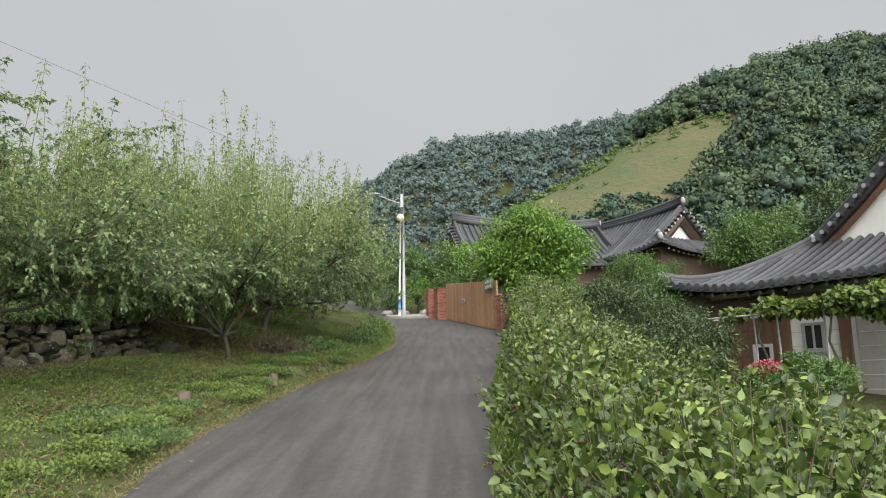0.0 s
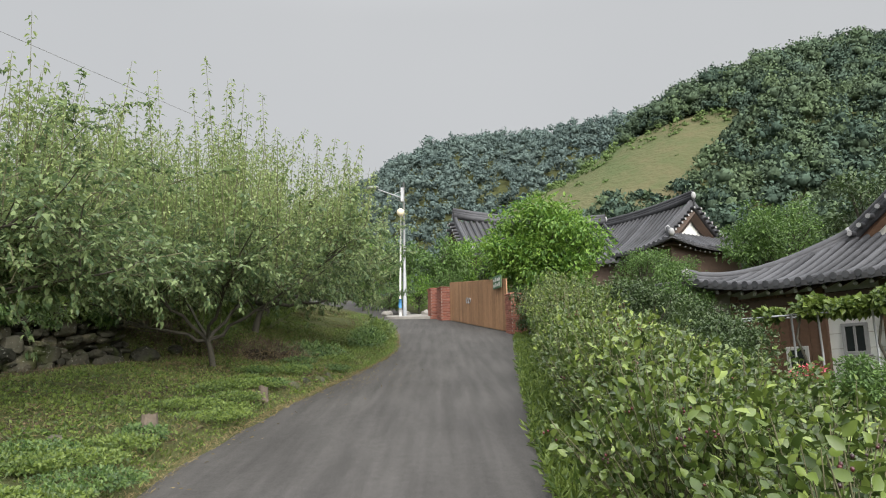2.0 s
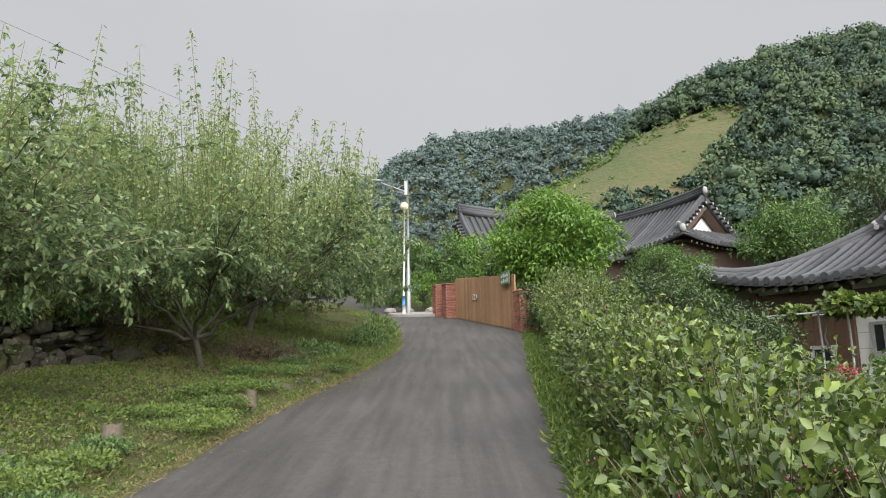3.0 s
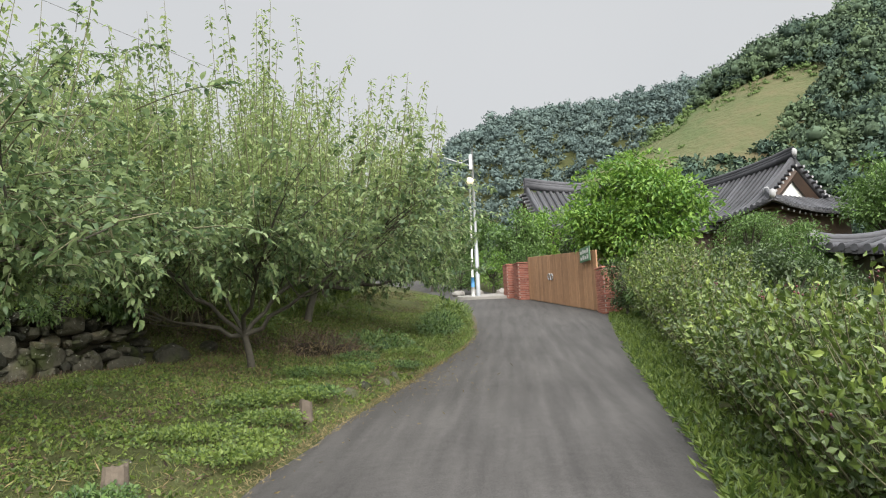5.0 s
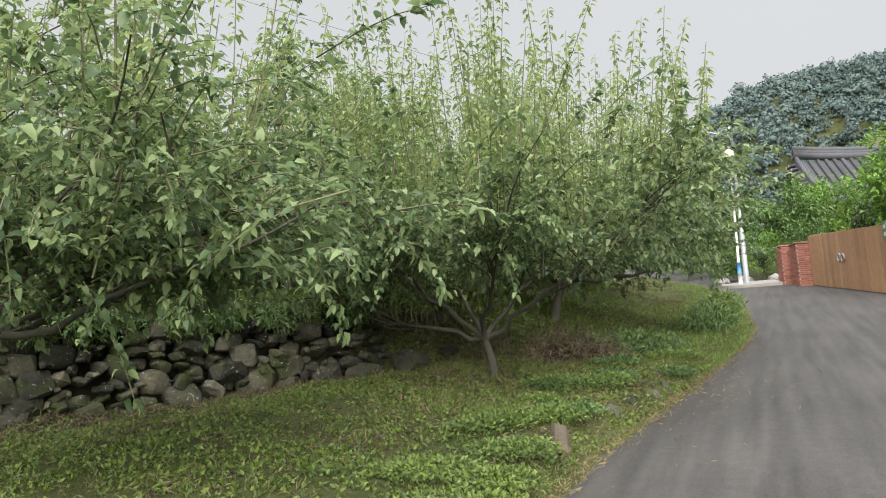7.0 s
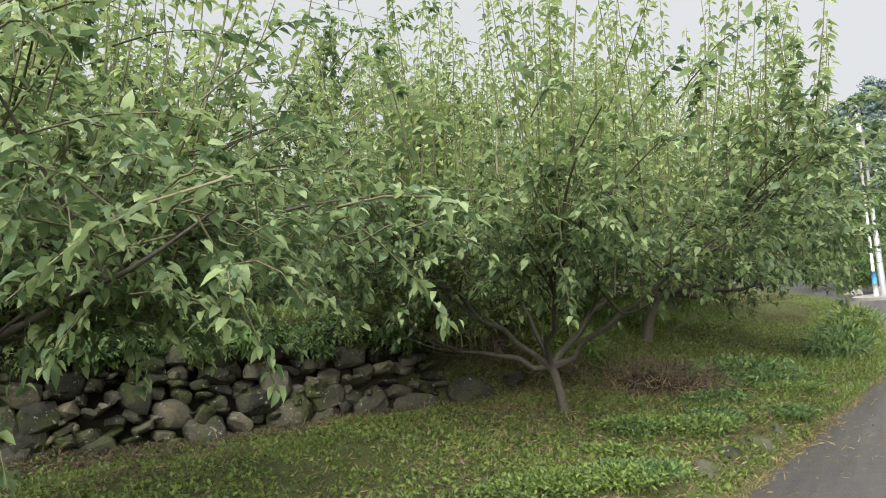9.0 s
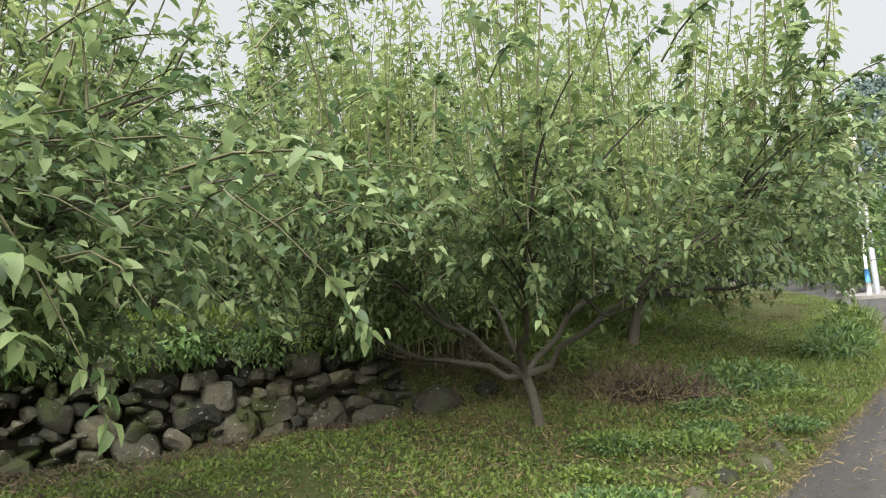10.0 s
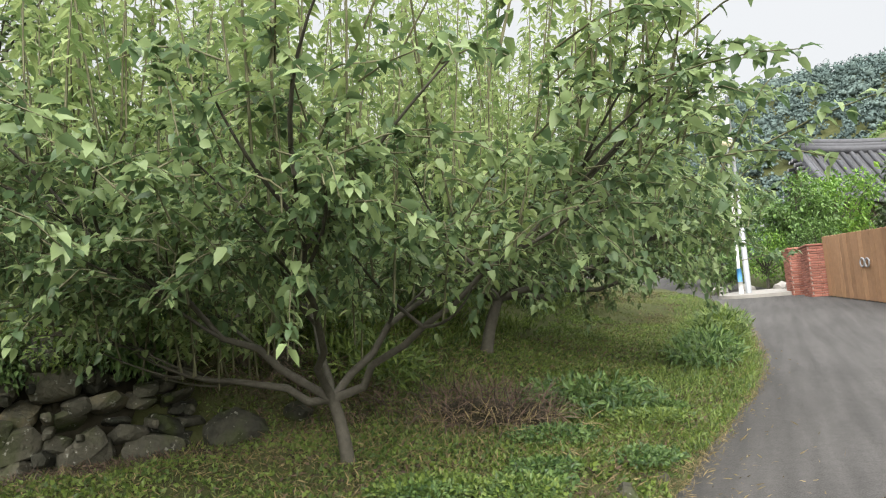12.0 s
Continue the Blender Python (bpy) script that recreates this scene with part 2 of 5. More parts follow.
def piece(name, soup, mat, parent=None, label="", smooth=False):
    """One mesh object from a soup, as a part of parent if given."""
    ob = new(name, soup.mesh(name, MAT[mat], smooth))
    if parent:
        ob.parent = parent
    return tagged(ob, label)


def thing(name, label, category, group="", at=(0, 0, 0), kind=""):
    ob = new(name)
    ob.empty_display_size = 0.2
    ob.location = at
    return tagged(ob, label, category, group, kind)


def tube(soup, pts, rad, n=7, cap=True):
    """A tapered tube along points."""
    pts = np.asarray(pts, float)
    rad = np.broadcast_to(np.asarray(rad, float), (len(pts),))
    d = np.gradient(pts, axis=0)
    d /= np.linalg.norm(d, axis=1)[:, None] + 1e-9
    ref = np.where(np.abs(d[:, 2:3]) > 0.9, np.array([[1.0, 0, 0]]), np.array([[0, 0, 1.0]]))
    a = np.cross(d, ref)
    a /= np.linalg.norm(a, axis=1)[:, None]
    b = np.cross(d, a)
    th = np.arange(n) * 2 * np.pi / n
    ring = pts[:, None] + rad[:, None, None] * (np.cos(th)[None, :, None] * a[:, None] + np.sin(th)[None, :, None] * b[:, None])
    i, j = np.meshgrid(np.arange(len(pts) - 1), np.arange(n), indexing="ij")
    k = (j + 1) % n
    soup.add(ring, np.stack([i * n + j, (i + 1) * n + j, (i + 1) * n + k, i * n + k], -1).reshape(-1, 4))
    if cap:
        base = soup.n - len(pts) * n
        soup.f.append(np.array([np.arange(n)[::-1] + base]))
        soup.f.append(np.array([np.arange(n) + base + (len(pts) - 1) * n]))


def box(soup, lo, hi, turn=None, bevel=0.0):
    """A box between two corners, its long edges chamfered by bevel, in the frame turn."""
    lo, hi = np.asarray(lo, float), np.asarray(hi, float)
    b = min(bevel, 0.45 * float(min(hi - lo)))
    if b <= 0:
        v = np.array([[x, y, z] for z in (lo[2], hi[2]) for x, y in ((lo[0], lo[1]), (hi[0], lo[1]), (hi[0], hi[1]), (lo[0], hi[1]))])
        f4 = np.array([[3, 2, 1, 0], [4, 5, 6, 7], [0, 1, 5, 4], [1, 2, 6, 5], [2, 3, 7, 6], [3, 0, 4, 7]])
    else:
        rows = []
        for z, c in ((lo[2], b), (lo[2] + b, 0), (hi[2] - b, 0), (hi[2], b)):
            rows += [[lo[0] + c, lo[1] + c, z], [hi[0] - c, lo[1] + c, z], [hi[0] - c, hi[1] - c, z], [lo[0] + c, hi[1] - c, z]]
        v = np.array(rows)
        f4 = [[3, 2, 1, 0], [12, 13, 14, 15]]
        for r in range(3):
            for k in range(4):
                f4.append([r * 4 + k, r * 4 + (k + 1) % 4, r * 4 + 4 + (k + 1) % 4, r * 4 + 4 + k])
        f4 = np.array(f4)
    if turn is not None:
        m = np.array(turn)
        v = v @ m[:3, :3].T + m[:3, 3]
    soup.add(v, f4)


def ball(soup, centre, radii, n=12, m=8, wobble=0.0, rng=None):
    """A rounded lump; wobble makes it uneven."""
    th = np.linspace(0, np.pi, m + 1)[1:-1]
    ph = np.arange(n) * 2 * np.pi / n
    v = np.stack([np.sin(th)[:, None] * np.cos(ph), np.sin(th)[:, None] * np.sin(ph), np.cos(th)[:, None] * np.ones(n)], -1).reshape(-1, 3)
    v = np.concatenate([v, [[0, 0, 1], [0, 0, -1]]])
    if wobble:
        v = v * (1 + wobble * (rng.random((len(v), 1)) - 0.5))
    v = v * np.asarray(radii) + np.asarray(centre)
    base = soup.n
    i, j = np.meshgrid(np.arange(m - 2), np.arange(n), indexing="ij")
    k = (j + 1) % n
    soup.add(v, np.stack([i * n + j, (i + 1) * n + j, (i + 1) * n + k, i * n + k], -1).reshape(-1, 4))
    j = np.arange(n)
    k = (j + 1) % n
    soup.f.append(np.stack([np.full(n, len(v) - 2), j, k], -1) + base)
    soup.f.append(np.stack([np.full(n, len(v) - 1), (m - 2) * n + k, (m - 2) * n + j], -1) + base)


def unit(a):
    return a / (np.linalg.norm(a, axis=-1, keepdims=True) + 1e-9)


def leaves(soup, p, d, up, length, width, fine=1, fold=0.18, droop=0.12):
    """Leaves at p that point along d, their upper side towards up."""
    d = unit(d)
    s = unit(np.cross(d, up))
    nrm = unit(np.cross(s, d))
    L, W = np.broadcast_to(length, (len(p),))[:, None], np.broadcast_to(width, (len(p),))[:, None]
    n = len(p)
    if fine == 0:
        v = np.stack([p, p + d * L * 0.45 - s * W * 0.5 + nrm * W * fold, p + d * L - nrm * L * droop, p + d * L * 0.45 + s * W * 0.5 + nrm * W * fold], 1)
        f = np.array([[0, 3, 2, 1]])
        k = 4
    elif fine == 1:
        v = np.stack([p, p + d * L * 0.45 - s * W * 0.5 + nrm * W * fold, p + d * L * 0.48,
                      p + d * L * 0.45 + s * W * 0.5 + nrm * W * fold, p + d * L - nrm * L * droop], 1)
        f = np.array([[0, 2, 1], [0, 3, 2], [1, 2, 4], [2, 3, 4]])
        k = 5
    else:
        sag = nrm * L * droop
        v = np.stack([p, p + d * L * 0.3 - s * W * 0.47 + nrm * W * fold, p + d * L * 0.31 - sag * 0.06, p + d * L * 0.3 + s * W * 0.47 + nrm * W * fold,
                      p + d * L * 0.64 - s * W * 0.4 + nrm * W * fold * 0.8 - sag * 0.42, p + d * L * 0.65 - sag * 0.45,
                      p + d * L * 0.64 + s * W * 0.4 + nrm * W * fold * 0.8 - sag * 0.42, p + d * L * 0.96 - sag], 1)
        f = np.array([[0, 2, 1], [0, 3, 2], [1, 2, 5], [1, 5, 4], [2, 3, 6], [2, 6, 5], [4, 5, 7], [5, 6, 7]])
        k = 8
    soup.add(v.reshape(-1, 3), (f[None] + (np.arange(n) * k)[:, None, None]).reshape(-1, f.shape[1]))


def rand_dirs(rng, n):
    return unit(rng.normal(size=(n, 3)))


# ---- the lie of the land ----
def smooth(a):
    a = np.clip(a, 0, 1)
    return a * a * (3 - 2 * a)


def road_z(y):
    """Height of the lane: a steady climb that steepens a little."""
    y = np.clip(np.asarray(y, float), -60, 75)
    u = np.maximum(y - 18, 0)
    return 0.122 * y + 0.045 * (u - 4 * (1 - np.exp(-u / 4)))


def curve(y, ys, xs):
    """A smooth line through a few stations."""
    ys, xs = np.asarray(ys, float), np.asarray(xs, float)
    m = np.gradient(xs, ys)
    y = np.clip(np.asarray(y, float), ys[0], ys[-1])
    i = np.clip(np.searchsorted(ys, y) - 1, 0, len(ys) - 2)
    h = ys[i + 1] - ys[i]
    t = (y - ys[i]) / h
    return ((2 * t**3 - 3 * t**2 + 1) * xs[i] + (t**3 - 2 * t**2 + t) * h * m[i]
            + (-2 * t**3 + 3 * t**2) * xs[i + 1] + (t**3 - t**2) * h * m[i + 1])


def edge_left(y):
    return curve(y, (-30, 0, 6, 9, 12, 15, 19, 22, 25, 28, 32, 37, 43, 50, 60), (-2.6, -2.6, -2.75, -2.92, -2.75, -2.42, -1.92, -1.64, -1.74, -1.98, -2.65, -4.0, -6.2, -9.2, -14))


def edge_right(y):
    return curve(y, (-30, 0, 6, 9, 12, 15, 19, 24, 27, 30, 33, 37, 43, 50, 60), (0.5, 0.45, 0.5, 0.62, 0.88, 1.12, 1.5, 1.95, 2.2, 1.4, 0.0, -1.3, -3.2, -6.0, -10.8))


def terrace_x(y):
    """The line at which the left terrace begins: stone wall, then a soft bank."""
    return curve(y, (-20, 4, 7, 10, 12.5, 14.1, 16.1, 17.6, 19, 21, 25, 30, 36, 43, 60), (-15, -13, -11.5, -10.1, -8.85, -7.9, -6.4, -5.4, -4.9, -4.8, -5.0, -5.6, -7.2, -9.6, -18))


def hills(x, y):
    r, b = np.hypot(x, y) + 1e-6, np.degrees(np.arctan2(x, y))
    base = 7.5 + 0.0 * r
    tn = curve(b, (-60, -20, 0, 4.3, 9.8, 16, 18, 21, 25, 33, 60, 100), (0.0, 0.0, 0.105, 0.212, 0.265, 0.325, 0.343, 0.362, 0.379, 0.378, 0.35, 0.05))
    rn = curve(b, (-60, 0, 16, 33, 100), (120, 120, 150, 190, 190))
    near = base + (1.62 + rn * (tn - 0.012) - base) * smooth((r - 62) / (rn - 62)) ** 0.85
    near = np.where(r > rn, near - 0.1 * (r - rn), near)
    tf = curve(b, (-80, -30, -15, -8.6, -3.7, 1.8, 8.2, 14.4, 20, 60), (0.02, 0.05, 0.14, 0.222, 0.286, 0.321, 0.324, 0.338, 0.33, 0.1))
    rf = 330.0
    far = base + (1.62 + rf * (tf - 0.01) - base) * smooth((r - 120) / (rf - 120)) ** 0.9
    far = np.where(r > rf, far - 0.2 * (r - rf), far)
    h = np.maximum(np.maximum(near, far), base - 2)
    front = np.where(np.abs(b) < 100, 1.0, 0.0)
    return np.where(r > 62, h * front + base * (1 - front) * 0.0, base)


def terrace_z(y):
    """Height of the terrace above the stone wall, nearly level until the wall runs out."""
    level = 3.3 + 0.035 * (np.asarray(y, float) - 12)
    low, high = road_z(y) + 1.05, road_z(y) + 2.1
    return np.minimum(np.maximum(level, low), high)


def land(x, y):
    x, y = np.asarray(x, float), np.asarray(y, float)
    z0 = road_z(y)
    dl, dr = edge_left(y) - x, x - edge_right(y)
    q = (terrace_x(y) - x) * 0.83
    soft = 0.22 + 2.8 * smooth((y - 15.8) / 2.2)
    lawn = 0.2 * smooth(dl / 0.5) + 0.22 * smooth((dl - 0.4) / 3.0)
    left = lawn + (terrace_z(y) - z0 - lawn) * smooth((q - 0.3 * smooth((16.4 - y) / 0.8) + 0.5 * (soft - 0.22)) / soft) + 0.11 * np.maximum(q, 0)
    bumps = 0.05 * np.sin(1.7 * x + 0.6 * y) * np.sin(1.3 * y - 0.8 * x) + 0.03 * np.sin(4.1 * x) * np.cos(3.7 * y + x)
    left = left + bumps * smooth(dl / 1.0)
    fall = 1.45 * smooth((dr - 1.6) / 4.0) * smooth((28 - y) / 5.0)
    right = 0.04 * smooth(dr / 0.3) - fall
    h = z0 + np.where(dl > 0, left, np.where(dr > 0, right, -0.03))
    r = np.hypot(x, y)
    w = smooth((r - 55) / 15.0)
    return h * (1 - w) + hills(x, y) * w


def grid_lines(fine_lo, fine_hi, step, far_lo, far_hi):
    a = list(np.arange(fine_lo, fine_hi + 1e-6, step))
    lo, hi, s = [], [], step
    p = fine_lo
    while p > far_lo:
        s *= 1.12
        p -= s
        lo.append(p)
    p, s = fine_hi, step
    while p < far_hi:
        s *= 1.12 if s < 6 else 1.02
        p += s
        hi.append(p)
    return np.array(lo[::-1] + a + hi)


def sheet(name, xs, ys, height, mat, label, category):
    X, Y = np.meshgrid(xs, ys)
    v = np.stack([X, Y, height(X, Y)], -1)
    i, j = np.meshgrid(np.arange(len(ys) - 1), np.arange(len(xs) - 1), indexing="ij")
    a = i * len(xs) + j
    s = Soup()
    s.add(v, np.stack([a, a + 1, a + len(xs) + 1, a + len(xs)], -1).reshape(-1, 4))
    return tagged(piece(name, s, mat, smooth=True), label, category, kind="structure")


sheet("ground", grid_lines(-13, 10, 0.2, -900, 900), grid_lines(-2, 44, 0.25, -900, 1200), land, "soil",
      "mossy brown soil of the sloping orchard and valley", "ground")

# the lane: one strip with a slight crown and a worn edge
ys = np.arange(-14, 58, 0.25)
ts = np.linspace(0, 1, 15)
rag = np.array([0.04 * math.sin(1.3 * y) + 0.03 * math.sin(3.1 * y + 1) for y in ys])
xl, xr = edge_left(ys) - 0.06 + rag, edge_right(ys) + 0.04 - rag
X = xl[:, None] + (xr - xl)[:, None] * ts
Z = road_z(ys)[:, None] + 0.012 + 0.035 * (1 - (2 * ts - 1) ** 2) - 0.05 * (np.abs(2 * ts - 1) > 0.99)
s = Soup()
i, j = np.meshgrid(np.arange(len(ys) - 1), np.arange(14), indexing="ij")
a = i * 15 + j
s.add(np.stack([X, np.repeat(ys[:, None], 15, 1), Z], -1), np.stack([a, a + 1, a + 16, a + 15], -1).reshape(-1, 4))
tagged(piece("road", s, "asphalt", smooth=True), "worn grey asphalt lane climbing uphill and bending", "road", kind="structure")


# ---- plants ----
def bezier(p0, p1, p2, n):
    t = np.linspace(0, 1, n)[:, None]
    return (1 - t) ** 2 * p0 + 2 * t * (1 - t) * p1 + t * t * p2


def plum_tree(base, height=4.7, spread=2.1, seed=1, lean=(-0.2, 0.1), fork=0.75, limbs=5, turn=0.0, twigs=420, shoots=95,
              leaf=0.09, fine=1, plan=None, clear=0.9, girth=0.085, subs=6, label="plum tree with a low forked trunk and upright leafy shoots"):
    """A pruned plum tree: short leaning trunk, low limbs, drooping twigs, upright water shoots."""
    rng = np.random.default_rng(seed)
    tree = thing("plum_tree", label, "tree", "orchard trees", base)
    wood, stems, old, young = Soup(), Soup(), Soup(), Soup()
    top = np.array([lean[0], lean[1], fork])
    bow = np.array([lean[0] * 0.3, lean[1] * 0.3, fork * 0.5])
    tube(wood, bezier(np.array([0, 0, -0.15]), bow, top, 9), np.linspace(girth, girth * 0.75, 9) + np.array([0.04, 0.015, 0, 0, 0, 0, 0, 0, 0.005]), 10)
    spots, outs = [], []
    for k in range(len(plan) if plan else limbs):
        az = turn + 2 * np.pi * (k + 0.35 * rng.random()) / limbs
        reach, climb = spread * (0.72 + 0.25 * rng.random()), height * (0.20 + 0.2 * rng.random())
        if plan:
            az, reach, climb = radians(plan[k][0]), plan[k][1], plan[k][2]
        out = np.array([math.cos(az), math.sin(az), 0])
        tip = top + out * reach + np.array([0, 0, climb])
        mid = top + out * reach * 0.5 + np.array([0, 0, climb * (0.2 + 0.35 * rng.random())]) + rng.normal(size=3) * 0.1
        pts = bezier(top, mid, tip, 10)
        pts[1:-1] += rng.normal(size=(8, 3)) * 0.03
        tube(wood, pts, np.linspace(girth * 0.6, 0.008, 10), 8)
        spots.append(pts[2:]), outs.append(np.repeat(out[None], 8, 0))
        for _ in range(subs):
            i = rng.integers(3, 10)
            a2 = az + rng.normal() * 0.9
            o2 = np.array([math.cos(a2), math.sin(a2), 0])
            ln = min(spread, 2.4) * (0.25 + 0.3 * rng.random())
            t2 = pts[i] + o2 * ln + np.array([0, 0, ln * (0.1 + 0.7 * rng.random())])
            m2 = (pts[i] + t2) / 2 + rng.normal(size=3) * 0.1
            p2 = bezier(pts[i], m2, t2, 7)
            tube(wood, p2, np.linspace(0.015, 0.005, 7), 6)
            spots.append(p2[1:]), outs.append(np.repeat(o2[None], 6, 0))
    spots, outs = np.concatenate(spots), np.concatenate(outs)
    # twigs through the crown, set with arching leaves that hang at the tip
    for _ in range(twigs):
        i = rng.integers(len(spots))
        d = unit(outs[i] * (0.2 + 0.9 * rng.random()) + rng.normal(size=3) * 0.5 + np.array([0, 0, 0.3]))
        ln = 0.3 + 0.5 * rng.random()
        a = spots[i] + rng.normal(size=3) * np.array([0.3, 0.3, 0.2]) * (height / 4.7) + outs[i] * 0.2 * rng.random()
        a[2] = max(a[2], clear + 0.35 * rng.random())
        bend = a + d * ln * 0.6 + np.array([0, 0, 0.06])
        end = a + d * ln + np.array([0, 0, -0.2 * rng.random()])
        tube(stems, bezier(a, bend, end, 4), np.linspace(0.007, 0.0025, 4), 3, False)
        n = int(ln * 38)
        t = rng.random(n)[:, None] ** 0.8
        p = (1 - t) ** 2 * a + 2 * t * (1 - t) * bend + t * t * end + rng.normal(size=(n, 3)) * 0.02
        dd = unit(rng.normal(size=(n, 3)) * np.array([0.8, 0.8, 0.35]) + d * 0.6 + np.array([0, 0, -0.12]))
        size = leaf * (0.7 + 0.55 * rng.random(n))
        leaves(old, p, dd, unit(rng.normal(size=(n, 3)) * 0.35 + np.array([0, 0, 1])), size, size * 0.56 * (0.8 + 0.35 * rng.random(n)), fine, 0.16, 0.5)
    # upright shoots that fan outwards
    for _ in range(shoots):
        i = rng.integers(len(spots))
        a = spots[i] + rng.normal(size=3) * np.array([0.2, 0.2, 0.05])
        r = np.hypot(a[0] - lean[0], a[1] - lean[1]) / spread
        goal = height * (1.0 - 0.22 * min(r, 1.1) ** 2) * (0.72 + 0.3 * rng.random())
        ln = max(goal - a[2], 0.5)
        slant = outs[i] * (0.04 + 0.30 * rng.random() * min(r, 1.0)) + rng.normal(size=3) * 0.09
        end = a + np.array([0, 0, ln]) + slant * ln
        bend = (a + end) / 2 + outs[i] * 0.1 + rng.normal(size=3) * 0.04
        tube(stems, bezier(a, bend, end, 5), np.linspace(0.011, 0.003, 5), 3, False)
        n = int(ln / 0.031)
        t = np.sort(0.04 + 0.96 * rng.random(n))[:, None]
        p = (1 - t) ** 2 * a + 2 * t * (1 - t) * bend + t * t * end
        az = np.arange(n) * 2.4 + rng.random() * 6 + rng.normal(size=n) * 0.5
        dd = unit(np.stack([np.cos(az), np.sin(az), 0.25 - 0.6 * rng.random(n)], -1))
        size = leaf * (1.28 - 0.4 * t[:, 0] ** 2) * (0.75 + 0.4 * rng.random(n))
        leaves(young, p + dd * 0.02, dd, np.tile([0, 0, 1.0], (n, 1)), size, size * 0.52, fine, 0.16, 0.45)
    piece("trunk", wood, "bark", tree, "leaning grey-brown trunk with spreading limbs", True)
    tagged(piece("twig_growth", stems, "twig", tree, "thin green-brown twigs", True), kind="stuff")
    piece("crown", old, "plum_leaf", tree, "dense dark green drooping leaves", fine == 2)
    piece("young_growth", young, "young_leaf", tree, "light green leaves on upright shoots")
    return tree


def at_land(x, y, dz=0.0):
    return (x, y, float(land(x, y)) + dz)


plum_tree(at_land(-4.6, 15.95), 5.2, 2.5, 11, (-0.12, -0.05), 0.5, 5, 0.3, 820, 145, leaf=0.088, fine=2, girth=0.062, clear=1.22, subs=9,
          plan=((204, 1.7, 0.5), (140, 1.6, 1.6), (42, 1.6, 1.5), (298, 2.4, 1.2), (345, 2.3, 1.3), (245, 2.1, 1.3)),
          label="plum tree with a leaning forked trunk on the grassy bank")
plum_tree(at_land(-7.2, 10.4), 4.6, 3.0, 5, (0.2, 0.05), 1.0, 6, 0.2, 1150, 70, leaf=0.08, fine=2, girth=0.06, clear=1.3, subs=7,
          plan=((-4, 2.9, 0.55), (8, 2.0, 0.9), (-20, 2.2, 1.15), (28, 1.7, 0.95), (-45, 1.9, 1.1), (12, 2.3, 0.8), (65, 1.5, 1.2), (-75, 1.9, 1.1), (150, 2.0, 1.2), (220, 1.8, 1.3)),
          label="plum tree with long low limbs in front of the stone wall")
tree_c = plum_tree(at_land(-4.78, 19.6), 4.7, 3.0, 21, (0.2, 0.1), 0.7, 6, 0.0, 600, 115, fine=1, leaf=0.105, clear=0.75,
                   plan=((35, 2.9, 0.45), (55, 2.5, 0.8), (15, 2.4, 0.8), (85, 2.0, 1.0), (150, 2.2, 1.0), (215, 2.2, 1.1), (270, 2.0, 0.9), (320, 2.3, 0.8), (40, 1.6, 1.4)),
                   label="plum tree with low hanging branches near the bend")
tree_e = plum_tree(at_land(-9.2, 17.8), 4.4, 2.4, 31, (0.1, -0.2), 0.7, 5, 1.0, 600, 130, fine=0, leaf=0.11,
                   label="plum tree on the terrace above the stone wall")
for x, y, turn in ((-5.6, 24.4, 70), (-6.8, 29.0, 160), (-9.6, 22.5, 20), (-7.4, 20.6, 300)):
    copy_thing(tree_c, pose(*at_land(x, y), 0, 0, turn))
for x, y, turn in ((-12.6, 20.5, 120), (-8.4, 32.5, 200), (-11.5, 13.2, 40)):
    copy_thing(tree_e, pose(*at_land(x, y), 0, 0, turn))


def hedge_bush(at, seed, height=1.25, radius=0.62, count=1900, fine=0, leaf=0.066):
    """An aronia bush: a sheaf of stems with oval leaves and a few dark berries."""
    rng = np.random.default_rng(seed)
    bush = thing("berry_bush", "leafy green berry bush in the roadside hedge", "bush", "hedge bushes", at)
    stems, crown, fruit = Soup(), Soup(), Soup()
    k = 46
    per = count // k
    for _ in range(k):
        az, rr = rng.random() * 6.283, radius * math.sqrt(rng.random())
        out = np.array([math.cos(az), math.sin(az), 0])
        h = height * (1.0 - 0.3 * (rr / radius) ** 2) * (0.72 + 0.33 * rng.random())
        a = out * rr * 0.35
        end = out * rr * 1.15 + np.array([0, 0, h])
        bend = out * rr * 0.75 + np.array([0, 0, h * 0.6]) + rng.normal(size=3) * 0.04
        tube(stems, bezier(a, bend, end, 4), np.linspace(0.009, 0.003, 4), 3, False)
        t = (0.05 + 0.95 * rng.random(per) ** 0.85)[:, None]
        p = (1 - t) ** 2 * a + 2 * t * (1 - t) * bend + t * t * end + rng.normal(size=(per, 3)) * 0.05
        dd = unit(rng.normal(size=(per, 3)) * np.array([0.8, 0.8, 0.5]) + out * 0.3 + np.array([0, 0, 0.75]))
        size = leaf * (0.65 + 0.65 * rng.random(per))
        leaves(crown, p, dd, unit(rng.normal(size=(per, 3)) * 0.6 + np.array([0, 0, 0.8]) + out * 0.5), size, size * 0.58, fine, 0.16, 0.12)
        if rng.random() < 0.09:
            for _ in range(5):
                c = end + rng.normal(size=3) * 0.022 + np.array([0, 0, -0.08])
                ball(fruit, c, (0.008,) * 3, 5, 4)
    tagged(piece("stem_growth", stems, "twig", bush, "thin brown stems", True), kind="stuff")
    piece("crown", crown, "hedge_leaf", bush, "oval glossy green leaves", fine == 2)
    if fruit.n:
        tagged(piece("fruit", fruit, "berry", bush, "small dark red berries", True), kind="stuff")
    return bush


